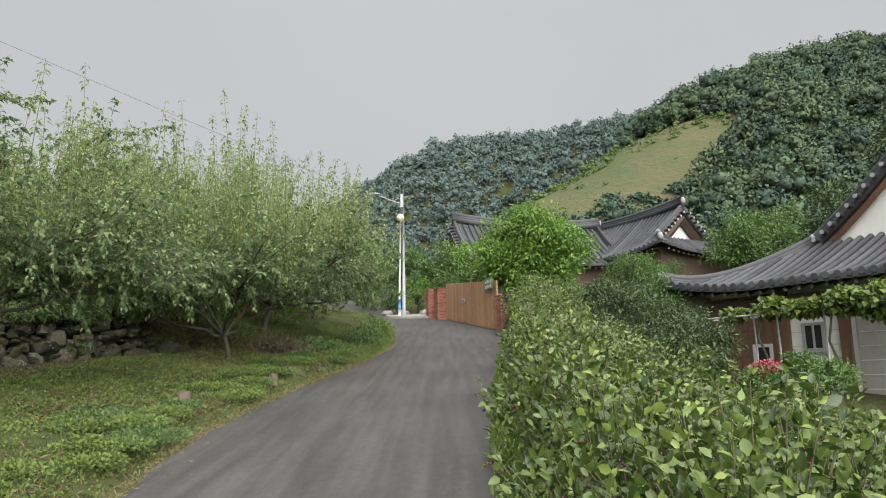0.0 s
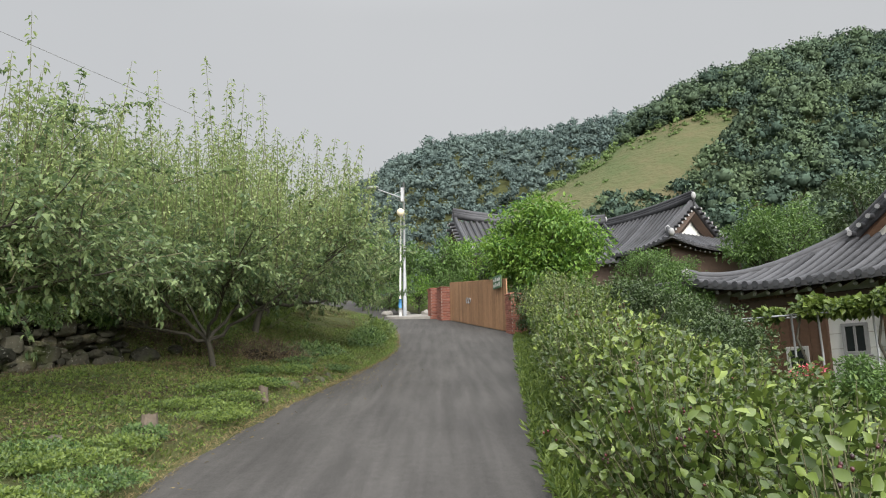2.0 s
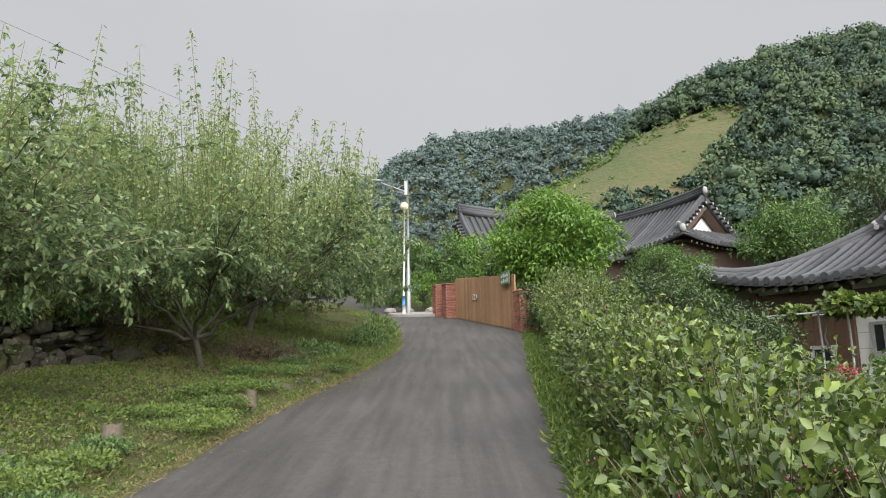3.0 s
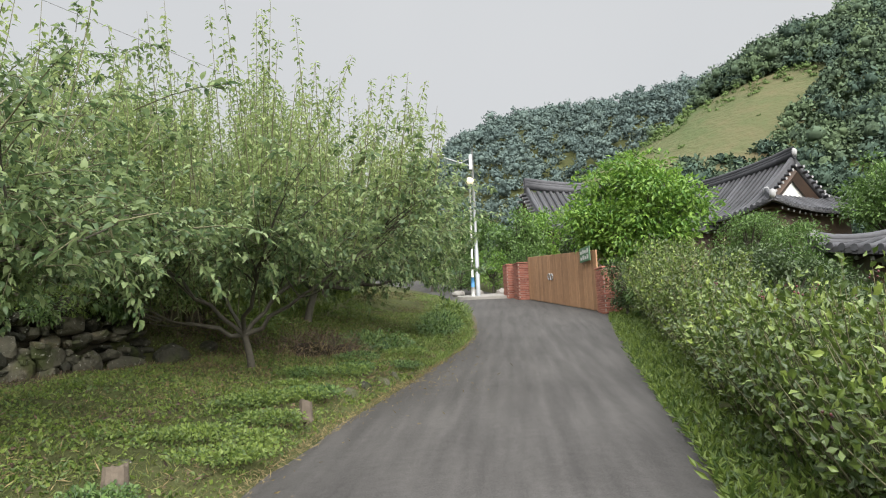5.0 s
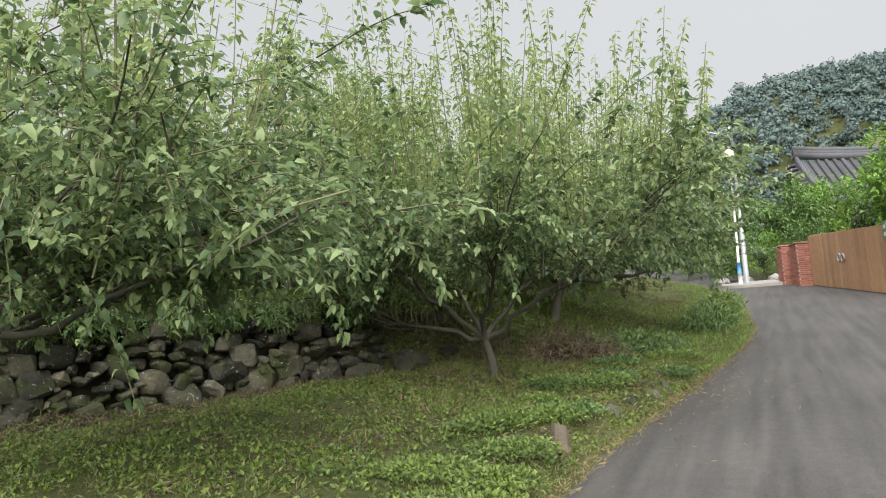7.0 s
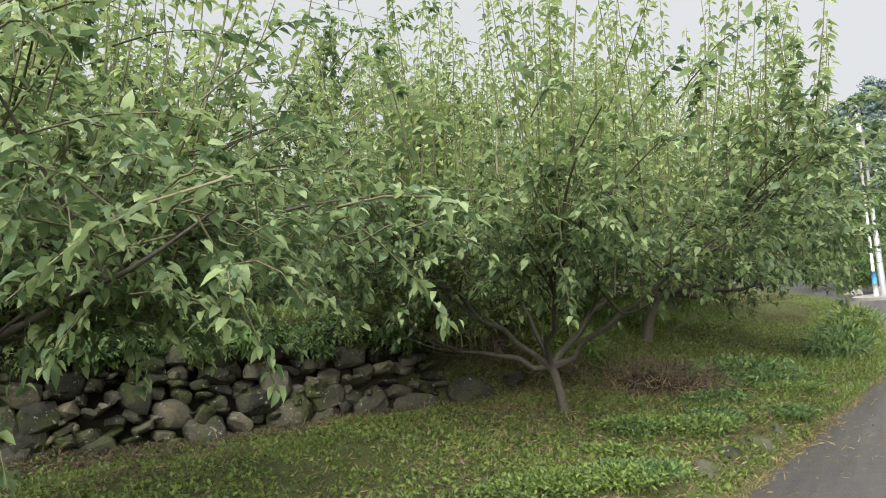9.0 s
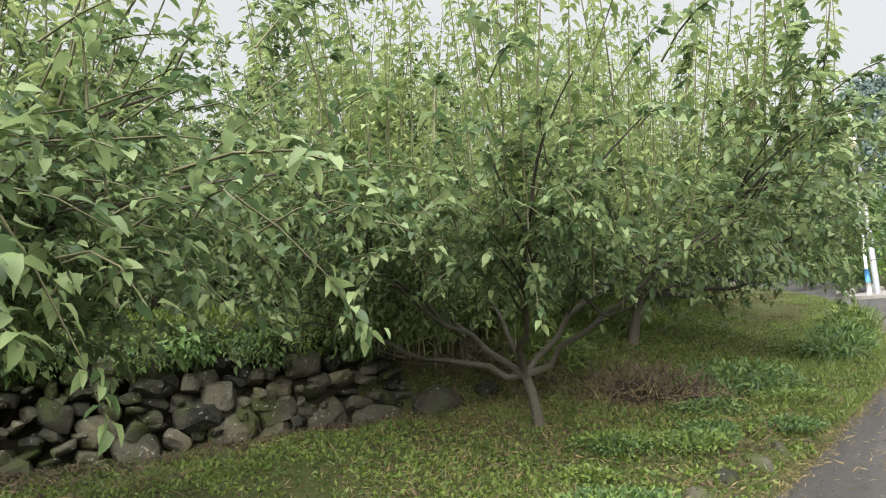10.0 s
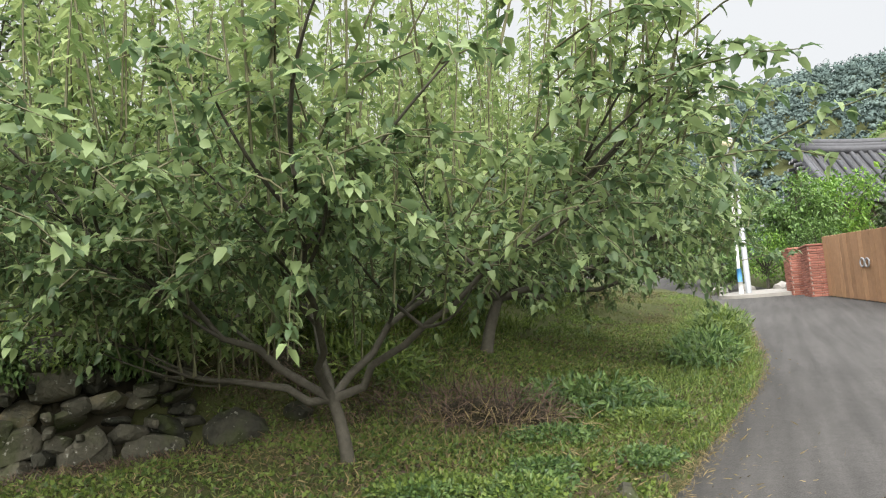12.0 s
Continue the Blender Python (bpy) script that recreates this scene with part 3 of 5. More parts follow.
near_bushes = [hedge_bush((0, 0, -50), 100 + k, 1.1, 0.62, 1800, 2) for k in range(3)]
far_bushes = [hedge_bush((0, 0, -50), 200 + k, 1.38, 0.68, 2600, 1, 0.066) for k in range(3)]
tall_bushes = [hedge_bush((0, 0, -50), 300 + k, 1.9, 0.85, 3000) for k in range(2)]
rng = np.random.default_rng(77)
used = set()
for row, off in enumerate((0.72, 1.55, 2.4)):
    y = 1.7 - 0.2 * row
    while y < (25, 14.5, 8)[row]:
        x = float(edge_right(y)) + off + 0.12 * rng.normal() + (0.05 if y < 14 else 0.35)
        kinds = near_bushes if y < 8 else far_bushes if y < 16.5 else tall_bushes
        src = kinds[rng.integers(len(kinds))]
        grow = (0.86 + 0.26 * rng.random()) * (1.0, 0.84, 0.74)[row]
        m = pose(*at_land(x, y, -0.03), 4 * rng.normal(), 4 * rng.normal(), 360 * rng.random()) @ Matrix.Diagonal((1, 1, grow, 1))
        if src.name in used:
            copy_thing(src, m)
        else:
            used.add(src.name)
            src.matrix_basis = m
        y += (0.72 if y < 8 else 0.85 if y < 16.5 else 1.0) + 0.15 * rng.random()


def leafy_tree(name, at, size, seed, mat, label, category="tree", count=6000, leaf=0.12, trunk=0.5, clumps=38):
    """A broad crown of leaf clumps on limbs; size: width, depth and height of the whole."""
    rng = np.random.default_rng(seed)
    w, d, h = size
    tree = thing(name, label, category, "", at)
    wood, crown = Soup(), Soup()
    tube(wood, [(0, 0, -0.2), (0.03, 0.02, h * 0.2), (0, 0.03, h * 0.45)], (0.03 * h, 0.022 * h, 0.012 * h), 8)
    lo = h * trunk * 0.5
    dirs = rand_dirs(rng, clumps)
    rad = rng.random(clumps) ** 0.33
    cent = dirs * rad[:, None] * np.array([w, d, h - lo]) * 0.41 + np.array([0, 0, lo + (h - lo) * 0.5])
    per = count // clumps
    for c in cent:
        tube(wood, bezier(np.array([0, 0, h * 0.25]), c * np.array([0.4, 0.4, 0.8]), c, 5), np.linspace(0.01 * h, 0.003 * h, 5), 5, False)
        dd = rand_dirs(rng, per)
        p = c + dd * np.array([w, d, (h - lo) * 0.6]) * 0.15 * (0.3 + 0.9 * rng.random((per, 1)))
        ax = unit(dd + rng.normal(size=(per, 3)) * 0.6 + np.array([0, 0, -0.2]))
        s = leaf * (0.6 + 0.7 * rng.random(per))
        leaves(crown, p, ax, unit(dd * 0.5 + rng.normal(size=(per, 3)) * 0.3 + np.array([0, 0, 1])), s, s * 0.5, 0)
    piece("trunk", wood, "bark", tree, "slender brown trunk and limbs", True)
    piece("crown", crown, mat, tree)
    return tree


leafy_tree("maple_tree", at_land(3.55, 28.3), (4.7, 4.0, 4.9), 3, "maple_leaf", "bright green maple tree beside the wooden gate", count=16000, leaf=0.18, trunk=0.25, clumps=85)
leafy_tree("shrub", at_land(1.9, 31.0), (1.6, 1.6, 3.4), 4, "dark_leaf", "dark green evergreen shrub behind the gate", "shrub", 3000, 0.12)
for k, (x, y, w, h) in enumerate(((-0.2, 37.5, 3.0, 4.0), (1.1, 39.5, 3.2, 4.2), (-2.4, 40.0, 2.8, 4.2), (-4.6, 44.0, 3.5, 4.4))):
    leafy_tree("garden_tree", at_land(x, y), (w, w, h), 40 + k, "maple_leaf" if k % 2 else "shrub_leaf", "green leafy garden tree behind the lane's bend", count=4500, leaf=0.17, trunk=0.25)
for k, (x, y, w, h, mat) in enumerate(((5.4, 24.6, 2.6, 2.5, "dark_leaf"), (6.7, 23.2, 2.6, 3.1, "dark_leaf"), (5.2, 21.4, 2.4, 2.3, "dark_leaf"),
                                       (7.3, 21.4, 2.4, 2.5, "dark_leaf"), (8.6, 34.0, 3.2, 3.2, "shrub_leaf"), (6.0, 18.9, 2.3, 2.2, "dark_leaf"),
                                       (7.3, 25.6, 2.2, 3.2, "shrub_leaf"), (11.0, 37.0, 3.0, 3.0, "shrub_leaf"), (8.3, 17.2, 2.0, 1.7, "shrub_leaf"))):
    leafy_tree("shrub", at_land(x, y), (w, w, h), 60 + k, mat, "rounded green garden shrub in the yard", "shrub", 5200, 0.11, 0.15)
for k, (x, y, w, h, mat) in enumerate(((2.5, 25.5, 1.5, 1.7, "dark_leaf"), (3.4, 26.6, 1.7, 1.9, "shrub_leaf"), (2.9, 24.6, 1.3, 1.0, "shrub_leaf"), (4.4, 26.2, 1.8, 2.0, "shrub_leaf"), (-2.7, 36.3, 1.8, 1.9, "shrub_leaf"), (-1.3, 36.3, 1.8, 2.2, "maple_leaf"), (0.2, 35.8, 1.7, 2.2, "shrub_leaf"), (-4.2, 39.3, 2.2, 2.4, "maple_leaf"))):
    leafy_tree("shrub", at_land(x, y), (w, w, h), 80 + k, mat, "low garden shrub near the gate and lane", "shrub", 2600, 0.09, 0.1)
leafy_tree("garden_tree", at_land(19.5, 43.0), (5.0, 5.0, 6.2), 71, "shrub_leaf", "green tree behind the tiled houses", count=5000, leaf=0.22, trunk=0.3)
leafy_tree("garden_tree", at_land(14.5, 35.0), (4.5, 4.0, 5.2), 72, "shrub_leaf", "green tree between the tiled houses", count=5000, leaf=0.2, trunk=0.3)
leafy_tree("garden_tree", at_land(17.5, 32.0), (4.5, 4.0, 6.2), 73, "dark_leaf", "dark green tree behind the tiled house", count=5000, leaf=0.2, trunk=0.3)


leafy_tree("pine_tree", at_land(26.5, 39.5), (6.0, 6.0, 12.0), 74, "dark_leaf", "tall dark green pine behind the tiled house", count=7000, leaf=0.3, trunk=0.4)
back_row = leafy_tree("orchard_edge_tree", at_land(-20, 14), (5.0, 5.0, 5.0), 90, "shrub_leaf", "leafy green tree at the far edge of the orchard", count=3000, leaf=0.26, trunk=0.1)
for x, y, turn in ((-21, 9, 50), (-20.5, 19, 100), (-19.5, 24, 150), (-18.5, 29.5, 200), (-16.5, 34.5, 250), (-14.0, 39, 300), (-22, 3.5, 330)):
    copy_thing(back_row, pose(*at_land(x, y), 0, 0, turn))


low = leafy_tree("shrub", at_land(-15.0, 11.0), (4.2, 4.2, 3.2), 95, "plum_leaf", "wide green shrub at the back of the terrace", "shrub", 3000, 0.22, 0.0)
for x, y, turn in ((-15.5, 7.5, 50), (-14.6, 14.6, 100), (-14.8, 18.0, 150), (-15.2, 21.5, 200), (-14.6, 25.0, 250), (-13.6, 29.0, 300), (-12.4, 33.0, 20), (-11.4, 37.5, 80),
                   (-16.5, 4.0, 120), (-11.8, 24.0, 10), (-10.6, 28.5, 190), (-12.3, 17.3, 33), (-11.4, 20.6, 77), (-13.0, 13.8, 130)):
    copy_thing(low, pose(*at_land(x, y, -0.3), 0, 0, turn))


# ---- woods on the hills ----
def meadow_band(b):
    """Lower and upper sight slope of the open grass slope on the near hill, by bearing."""
    lo = curve(b, (3, 6, 9.3, 12.3, 17, 20.4, 23), (0.208, 0.218, 0.236, 0.254, 0.266, 0.306, 0.34))
    hi = curve(b, (3, 6, 10, 16, 18, 21, 23), (0.226, 0.247, 0.277, 0.322, 0.332, 0.34, 0.34))
    return lo, hi


def sight(x, y, dz=0.0):
    return (land(x, y) + dz - 1.62) / np.hypot(x, y)


def near_crest(b):
    return curve(b, (-60, 0, 16, 33, 100), (120, 120, 150, 190, 190))


def in_meadow(b, r, tall):
    x, y = r * math.sin(radians(b)), r * math.cos(radians(b))
    if not 3 < b < 23 or r > near_crest(b) + 4:
        return False
    lo, hi = meadow_band(b)
    return sight(x, y, tall) > lo and sight(x, y) < hi


def woods(name, count, b0, b1, r0, r1, size, mat, label, seed, keep, tufts, blade, lumps=6):
    """Crowns over a hillside, each a cluster of uneven leaf masses with loose sprays on its outline."""
    rng = np.random.default_rng(seed)
    s = Soup()
    n = 0
    while n < count:
        b = radians(b0 + (b1 - b0) * rng.random())
        r = math.sqrt(r0**2 + (r1**2 - r0**2) * rng.random())
        x, y = r * math.sin(b), r * math.cos(b)
        w = size * (0.45 + 1.0 * rng.random() ** 1.6)
        h = w * (0.7 + 0.5 * rng.random())
        if not keep(math.degrees(b), r, h):
            continue
        n += 1
        c = np.array([x, y, float(land(x, y)) + 0.3 * h])
        off = rand_dirs(rng, lumps) * (0.5 + 0.5 * rng.random((lumps, 1)))
        off[:, 2] = np.abs(off[:, 2]) * 1.1 - 0.15
        cent = c + off * np.array([w * 0.36, w * 0.36, h * 0.5])
        q = w * (0.17 + 0.13 * rng.random(lumps))
        for m, k in zip(cent, q):
            ball(s, m, (k * 0.5, k * 0.5, k * 0.42), 5, 4, 0.4, rng)
        pick = rng.integers(lumps, size=tufts)
        dd = rand_dirs(rng, tufts)
        dd[:, 2] = np.abs(dd[:, 2]) * 1.2 - 0.25
        p = cent[pick] + dd * (q[pick] * (0.55 + 0.6 * rng.random(tufts)))[:, None]
        ls = blade * (0.5 + 0.9 * rng.random(tufts))
        leaves(s, p, unit(rng.normal(size=(tufts, 3)) + dd * 0.4), unit(dd + rng.normal(size=(tufts, 3)) * 0.25), ls, ls * 0.7, 0, 0.15)
    return tagged(piece(name, s, mat, smooth=True), label, "woods", kind="stuff")


def on_near_hill(b, r, h):
    return not in_meadow(b, r, h) and r < near_crest(b) + 5


woods("near_woods", 760, 1, 37, 68, 192, 4.8, "forest", "dense green woods covering the near hillside", 5, on_near_hill, 200, 0.5, 4)
woods("pine_woods", 700, 1, 37, 68, 192, 4.6, "forest_dark", "dark green pines among the hillside woods", 15, on_near_hill, 200, 0.5, 4)
woods("light_woods", 420, 1, 37, 68, 192, 4.8, "forest_light", "light green broadleaf trees in the hillside woods", 25, on_near_hill, 200, 0.5, 4)
# the haze over the far ridge lies in the leaf colours alone
woods("far_woods", 1500, -12, 18, 160, 336, 6.2, "hazed_forest", "far ridge woods with blue-green haze mixed into the leaf colour", 6, lambda b, r, h: True, 68, 0.88, 2)
woods("far_pines", 1300, -12, 18, 160, 336, 5.8, "hazed_pine", "dark pines on the far ridge with haze mixed into the leaf colour", 16, lambda b, r, h: True, 68, 0.88, 2)


def on_slope_edge(b, r, h):
    """Along the upper side of the open slope."""
    x, y = r * math.sin(radians(b)), r * math.cos(radians(b))
    return in_meadow(b, r, 0.0) and sight(x, y) > meadow_band(b)[1] - 0.016


woods("slope_edge_shrubs", 170, 3, 22, 68, 165, 2.0, "slope_shrub", "bright green scrub along the edge of the open slope", 9, on_slope_edge, 30, 0.3, 4)
woods("meadow_shrubs", 22, 3, 23, 68, 150, 1.3, "slope_shrub", "scattered low bushes on the open slope", 8, lambda b, r, h: in_meadow(b, r, 0.0) and (b * 7.3 + r) % 5 < 1.6, 30, 0.3, 4)
bb, rr = np.meshgrid(np.linspace(2, 24, 90), np.linspace(66, 165, 110))
gx, gy = rr * np.sin(np.radians(bb)), rr * np.cos(np.radians(bb))
inside = np.vectorize(lambda b, r: in_meadow(b, r, 4.5))(bb, rr)
s = Soup()
i, j = np.meshgrid(np.arange(109), np.arange(89), indexing="ij")
a = (i * 90 + j)[inside[:-1, :-1]]
s.add(np.stack([gx, gy, land(gx, gy) + 0.5], -1), np.stack([a, a + 90, a + 91, a + 1], -1))
tagged(piece("meadow", s, "meadow", smooth=True), "open tan and green grass slope on the hillside", "meadow", kind="structure")


# ---- ground cover ----
def scatter(name, mat, count, seed, place, label, length, ratio, lie, fine=0, tuft=1, spread=0.03):
    """Small leaves or blades over a piece of ground; lie: how far they lean over."""
    rng = np.random.default_rng(seed)
    xy = place(rng, count // tuft)
    xy = np.repeat(xy, tuft, 0) + rng.normal(size=(len(xy) * tuft, 2)) * spread
    n = len(xy)
    p = np.stack([xy[:, 0], xy[:, 1], np.where((xy[:, 0] > edge_left(xy[:, 1])) & (xy[:, 0] < edge_right(xy[:, 1])), road_z(xy[:, 1]) + 0.02, land(xy[:, 0], xy[:, 1])) - 0.005 + 0.02 * rng.random(n)], -1)
    d = unit(rng.normal(size=(n, 3)) * np.array([lie, lie, 0.15]) + np.array([0, 0, 1.0]))
    L = length * (0.5 + 0.9 * rng.random(n))
    s = Soup()
    leaves(s, p, d, unit(rng.normal(size=(n, 3)) + np.array([0, -0.6, 0.8])), L, L * ratio, fine, 0.1, 0.15)
    return tagged(piece(name, s, mat), label, "grass", kind="stuff")


def patchy(rng, x, y, f, cut):
    """Keep points by a slow pattern, so that the cover grows in patches."""
    v = np.sin(1.1 * f * x + 0.7 * f * y) * np.sin(0.9 * f * y - 1.3 * f * x + 1) + 0.6 * np.sin(2.7 * f * x + 1.9 * f * y + 2) * np.sin(2.3 * f * y - f * x)
    return v + 0.8 * rng.normal(size=len(x)) > cut


def lawn_place(cut, f, inner, outer, y0=3.0, y1=36.0):
    def place(rng, n):
        out = []
        got = 0
        while got < n:
            y = y0 + (y1 - y0) * rng.random(4 * n) ** 1.25
            u = rng.random(4 * n)
            lo, hi = edge_left(y) - inner, np.maximum(terrace_x(y) - 0.1, edge_left(y) - outer)
            x = lo + (hi - lo) * u
            ok = patchy(rng, x, y, f, cut) & (hi < lo)
            out.append(np.stack([x[ok], y[ok]], -1))
            got += int(ok.sum())
        return np.concatenate(out)[:n]
    return place


def strip_place(edge, sign, near, far, y0, y1):
    def place(rng, n):
        y = y0 + (y1 - y0) * rng.random(n)
        return np.stack([edge(y) + sign * (near + (far - near) * rng.random(n) ** 1.6), y], -1)
    return place


def terrace_place(rng, n):
    y = 5 + 35 * rng.random(n) ** 1.2
    return np.stack([terrace_x(y) - 0.25 - 7 * rng.random(n) ** 1.7, y], -1)


scatter("grass", "grass", 90000, 1, lawn_place(-0.7, 0.9, 0.02, 9.0), "short mown grass on the bank", 0.06, 0.13, 0.9)
scatter("weeds", "weed", 105000, 2, lawn_place(-0.3, 1.4, 0.05, 8.0, 3.0, 26.0), "low broad-leaved green weeds on the bank", 0.042, 0.62, 1.3, 0, 6, 0.035)
scatter("dry_grass", "straw", 14000, 3, strip_place(edge_left, -1, -0.12, 0.45, 3, 34), "dry straw grass along the lane's edge", 0.065, 0.08, 1.6)
scatter("dry_litter", "straw", 16000, 4, lawn_place(0.75, 0.9, 0.3, 8.0), "dry cut stalks lying in the grass", 0.09, 0.08, 3.0)
scatter("leaf_litter", "brush", 14000, 8, lawn_place(0.9, 1.3, 0.2, 8.0), "brown dead leaves and stalks in the grass", 0.06, 0.35, 3.0)
scatter("lane_litter", "straw", 220, 9, strip_place(edge_left, 1, 0.0, 0.5, 4, 24), "dry leaf bits on the lane's edge", 0.05, 0.3, 6.0)


def by_trunk(rng, n):
    return np.stack([-4.6 + 1.3 * rng.normal(size=n), 16.3 + 1.2 * rng.normal(size=n)], -1)


# dry grass, laid thicker so its pale colour also lifts the tree's shade
scatter("dry_patch", "straw", 9000, 10, by_trunk, "pale dry cut grass round the trunk", 0.07, 0.12, 2.0)
def wall_foot(rng, n):
    y = 11.5 + 5.2 * rng.random(n)
    return np.stack([terrace_x(y) + 0.05 + 0.9 * rng.random(n) ** 1.8, y], -1)


scatter("wall_foot_litter", "brush", 7000, 11, wall_foot, "reddish-brown dry litter at the foot of the wall", 0.09, 0.12, 2.5)
def bank_place(rng, n):
    y = 16.0 + 5.5 * rng.random(n)
    return np.stack([-2.2 - 4.6 * rng.random(n) - 0.12 * (y - 16), y], -1)


# weeds and dry stalks; their paler colour also lightens the shaded bank
scatter("bank_cover", "weed", 26000, 12, bank_place, "small-leaved green weeds over the rising bank", 0.05, 0.55, 1.3, 0, 5, 0.05)
scatter("bank_stalks", "straw", 9000, 13, bank_place, "pale dry stalks over the rising bank", 0.1, 0.07, 2.0)
scatter("verge_grass", "weed", 22000, 5, strip_place(edge_right, 1, -0.04, 1.1, 2, 27), "bright green weeds under the hedge", 0.10, 0.3, 1.1, 0, 5, 0.04)
scatter("bend_grass", "weed", 15000, 6, strip_place(edge_left, -1, 0.0, 1.3, 17.5, 34), "bright grass at the bend", 0.085, 0.12, 0.6, 0, 6, 0.05)
scatter("terrace_grass", "weed", 32000, 7, terrace_place, "bright grass on the terrace under the trees", 0.12, 0.2, 0.8, 0, 4, 0.06)


# ---- tiled houses ----
def frame_at(corner, u, v):
    """Matrix that carries house coordinates (along the front eave, inwards, up) to the world."""
    return np.array([[u[0], v[0], 0, corner[0]], [u[1], v[1], 0, corner[1]], [0, 0, 1, corner[2]], [0, 0, 0, 1.0]])


def hip_gable_house(corner, u, v, width, length, a, rise, ground, step, label, lift=0.5, setback=1.0, pitch=1.25, wall_mat="plaster"):
    """A house under a curved hip-and-gable tile roof. corner: front eave corner, heights from the eave line."""
    M = frame_at(corner, u, v)
    house = thing("tiled_house", label, "house", "tiled houses", (corner[0], corner[1], ground))
    back = np.linalg.inv(np.array(Matrix.Translation((corner[0], corner[1], ground))))

    def to(p):
        p = np.asarray(p, float)
        return (p @ M[:3, :3].T + M[:3, 3]) @ back[:3, :3].T + back[:3, 3]

    half = width / 2
    zk = rise * (a / half) ** pitch

    def up(s, w):
        d1, d2 = np.minimum(s, width - s), np.minimum(w, length - w)
        return lift * np.clip(1 - d1 / 3.6, 0, 1) ** 2 * np.clip(1 - d2 / 3.6, 0, 1) ** 2

    def zs(s, w):
        return rise * (np.minimum(s, width - s) / half) ** pitch + up(s, w)

    def zf(s, w):
        return zk * (np.minimum(w, length - w) / a) ** 1.15 + up(s, w)

    def slab(lines, name, lab):
        """A thick roof surface from rows of points."""
        lines = np.array(lines)
        r, c = lines.shape[:2]
        s = Soup()
        for dz, flip in ((0.0, False), (-0.14, True)):
            i, j = np.meshgrid(np.arange(r - 1), np.arange(c - 1), indexing="ij")
            q = i * c + j
            f = np.stack([q, q + 1, q + c + 1, q + c], -1).reshape(-1, 4)
            s.add(to(lines.reshape(-1, 3) + np.array([0, 0, dz])), f[:, ::-1] if flip else f)
        n = r * c
        rim = np.concatenate([np.arange(c), np.arange(1, r) * c + c - 1, (r - 1) * c + np.arange(c - 2, -1, -1), np.arange(r - 2, 0, -1) * c])
        s.f.append(np.stack([rim, np.roll(rim, -1), np.roll(rim, -1) + n, rim + n], -1))
        return piece(name, s, "shaded_tile", house, lab, True)

    def roll_path(kind, c, far=False):
        if kind == "front":
            top = min(a, c, width - c)
            w = np.linspace(-0.04, top, 8)
            sgn = length - w if far else w
            return np.stack([np.full(8, c), sgn, zf(c, np.maximum(w, 0))], -1)
        m = min(c, length - c)
        top = m if m < a else half
        w = np.linspace(-0.04, top, 10)
        sgn = width - w if far else w
        return np.stack([sgn, np.full(10, c), zs(np.maximum(w, 0), c)], -1)

    count_f = max(int(width / 0.25), 4)
    count_s = max(int(length / 0.25), 4)
    for far in (False, True):
        rows = [roll_path("front", c, far) for c in np.linspace(0.02, width - 0.02, count_f)]
        slab(rows, "roof_front" if not far else "roof_back", "curved skirt of grey roof tiles")
        rows = [roll_path("side", c, far) for c in np.linspace(0.02, length - 0.02, count_s)]
        slab(rows, "roof_side", "curved slope of grey roof tiles")
    # rows of cover tiles with round ends
    for kind, far, span in (("front", False, width), ("side", False, length), ("side", True, length)):
        c = step * 0.5
        while c < span:
            pts = roll_path(kind, c, far)
            if np.linalg.norm(pts[-1] - pts[0]) > 0.25:
                s = Soup()
                tube(s, to(pts + np.array([0, 0, 0.03])), 0.085 * step / 0.3, 8)
                roll = piece("cover_tile", s, "tile", house, smooth=True)
                s = Soup()
                d = pts[0] - pts[1]
                d[2] = 0
                d /= np.linalg.norm(d)
                tube(s, to(np.array([pts[0] + d * 0.0, pts[0] + d * 0.035]) + np.array([0, 0, 0.03])), 0.095 * step / 0.3, 10)
                piece("tile_end", s, "tile", roll)
            c += step
    # ridges: stacked courses with a rounded top
    hips = []
    for su in (0, 1):
        for sw in (0, 1):
            t = np.linspace(0.02, a, 12)
            s1, w1 = (width - t if su else t), (length - t if sw else t)
            hips.append(np.stack([s1, w1, zs(t, t)], -1))
            t = np.linspace(a, half, 10)
            hips.append(np.stack([width - t if su else t, np.full(10, length - a if sw else a), zs(t, np.full(10, a))], -1))
    hips.append(np.stack([np.full(9, half), np.linspace(a - 0.15, length - a + 0.15, 9), np.full(9, rise) + 0.35 * np.linspace(-1, 1, 9) ** 2], -1))
    for k, pts in enumerate(hips):
        s = Soup()
        big = 1.35 if k == len(hips) - 1 else 1.0
        for dz, r in ((0.05, 0.15), (0.17, 0.125), (0.29, 0.115)):
            tube(s, to(pts + np.array([0, 0, dz * big])), r * big, 10)
        ridge = piece("ridge", s, "tile", house, "thick ridge of stacked grey tiles", True)
        s = Soup()
        ball(s, to((pts[0] + np.array([0, 0, 0.2]))[None])[0], (0.17, 0.17, 0.24), 9, 7)
        piece("ridge_end", s, "tile_end", ridge, "pale plastered ridge end", True)
    # gable triangles
    for w in (a + 0.3, length - a - 0.3):
        t = np.linspace(a, half, 8)
        lo = np.stack([t, np.full(8, w), np.full(8, zk - 0.1)], -1)
        hi = np.stack([t, np.full(8, w), zs(t, np.full(8, a)) - (0.16 if width > 10 else 0.42)], -1)
        lo2, hi2 = lo.copy(), hi.copy()
        lo2[:, 0], hi2[:, 0] = width - lo[:, 0], width - hi[:, 0]
        s = Soup()
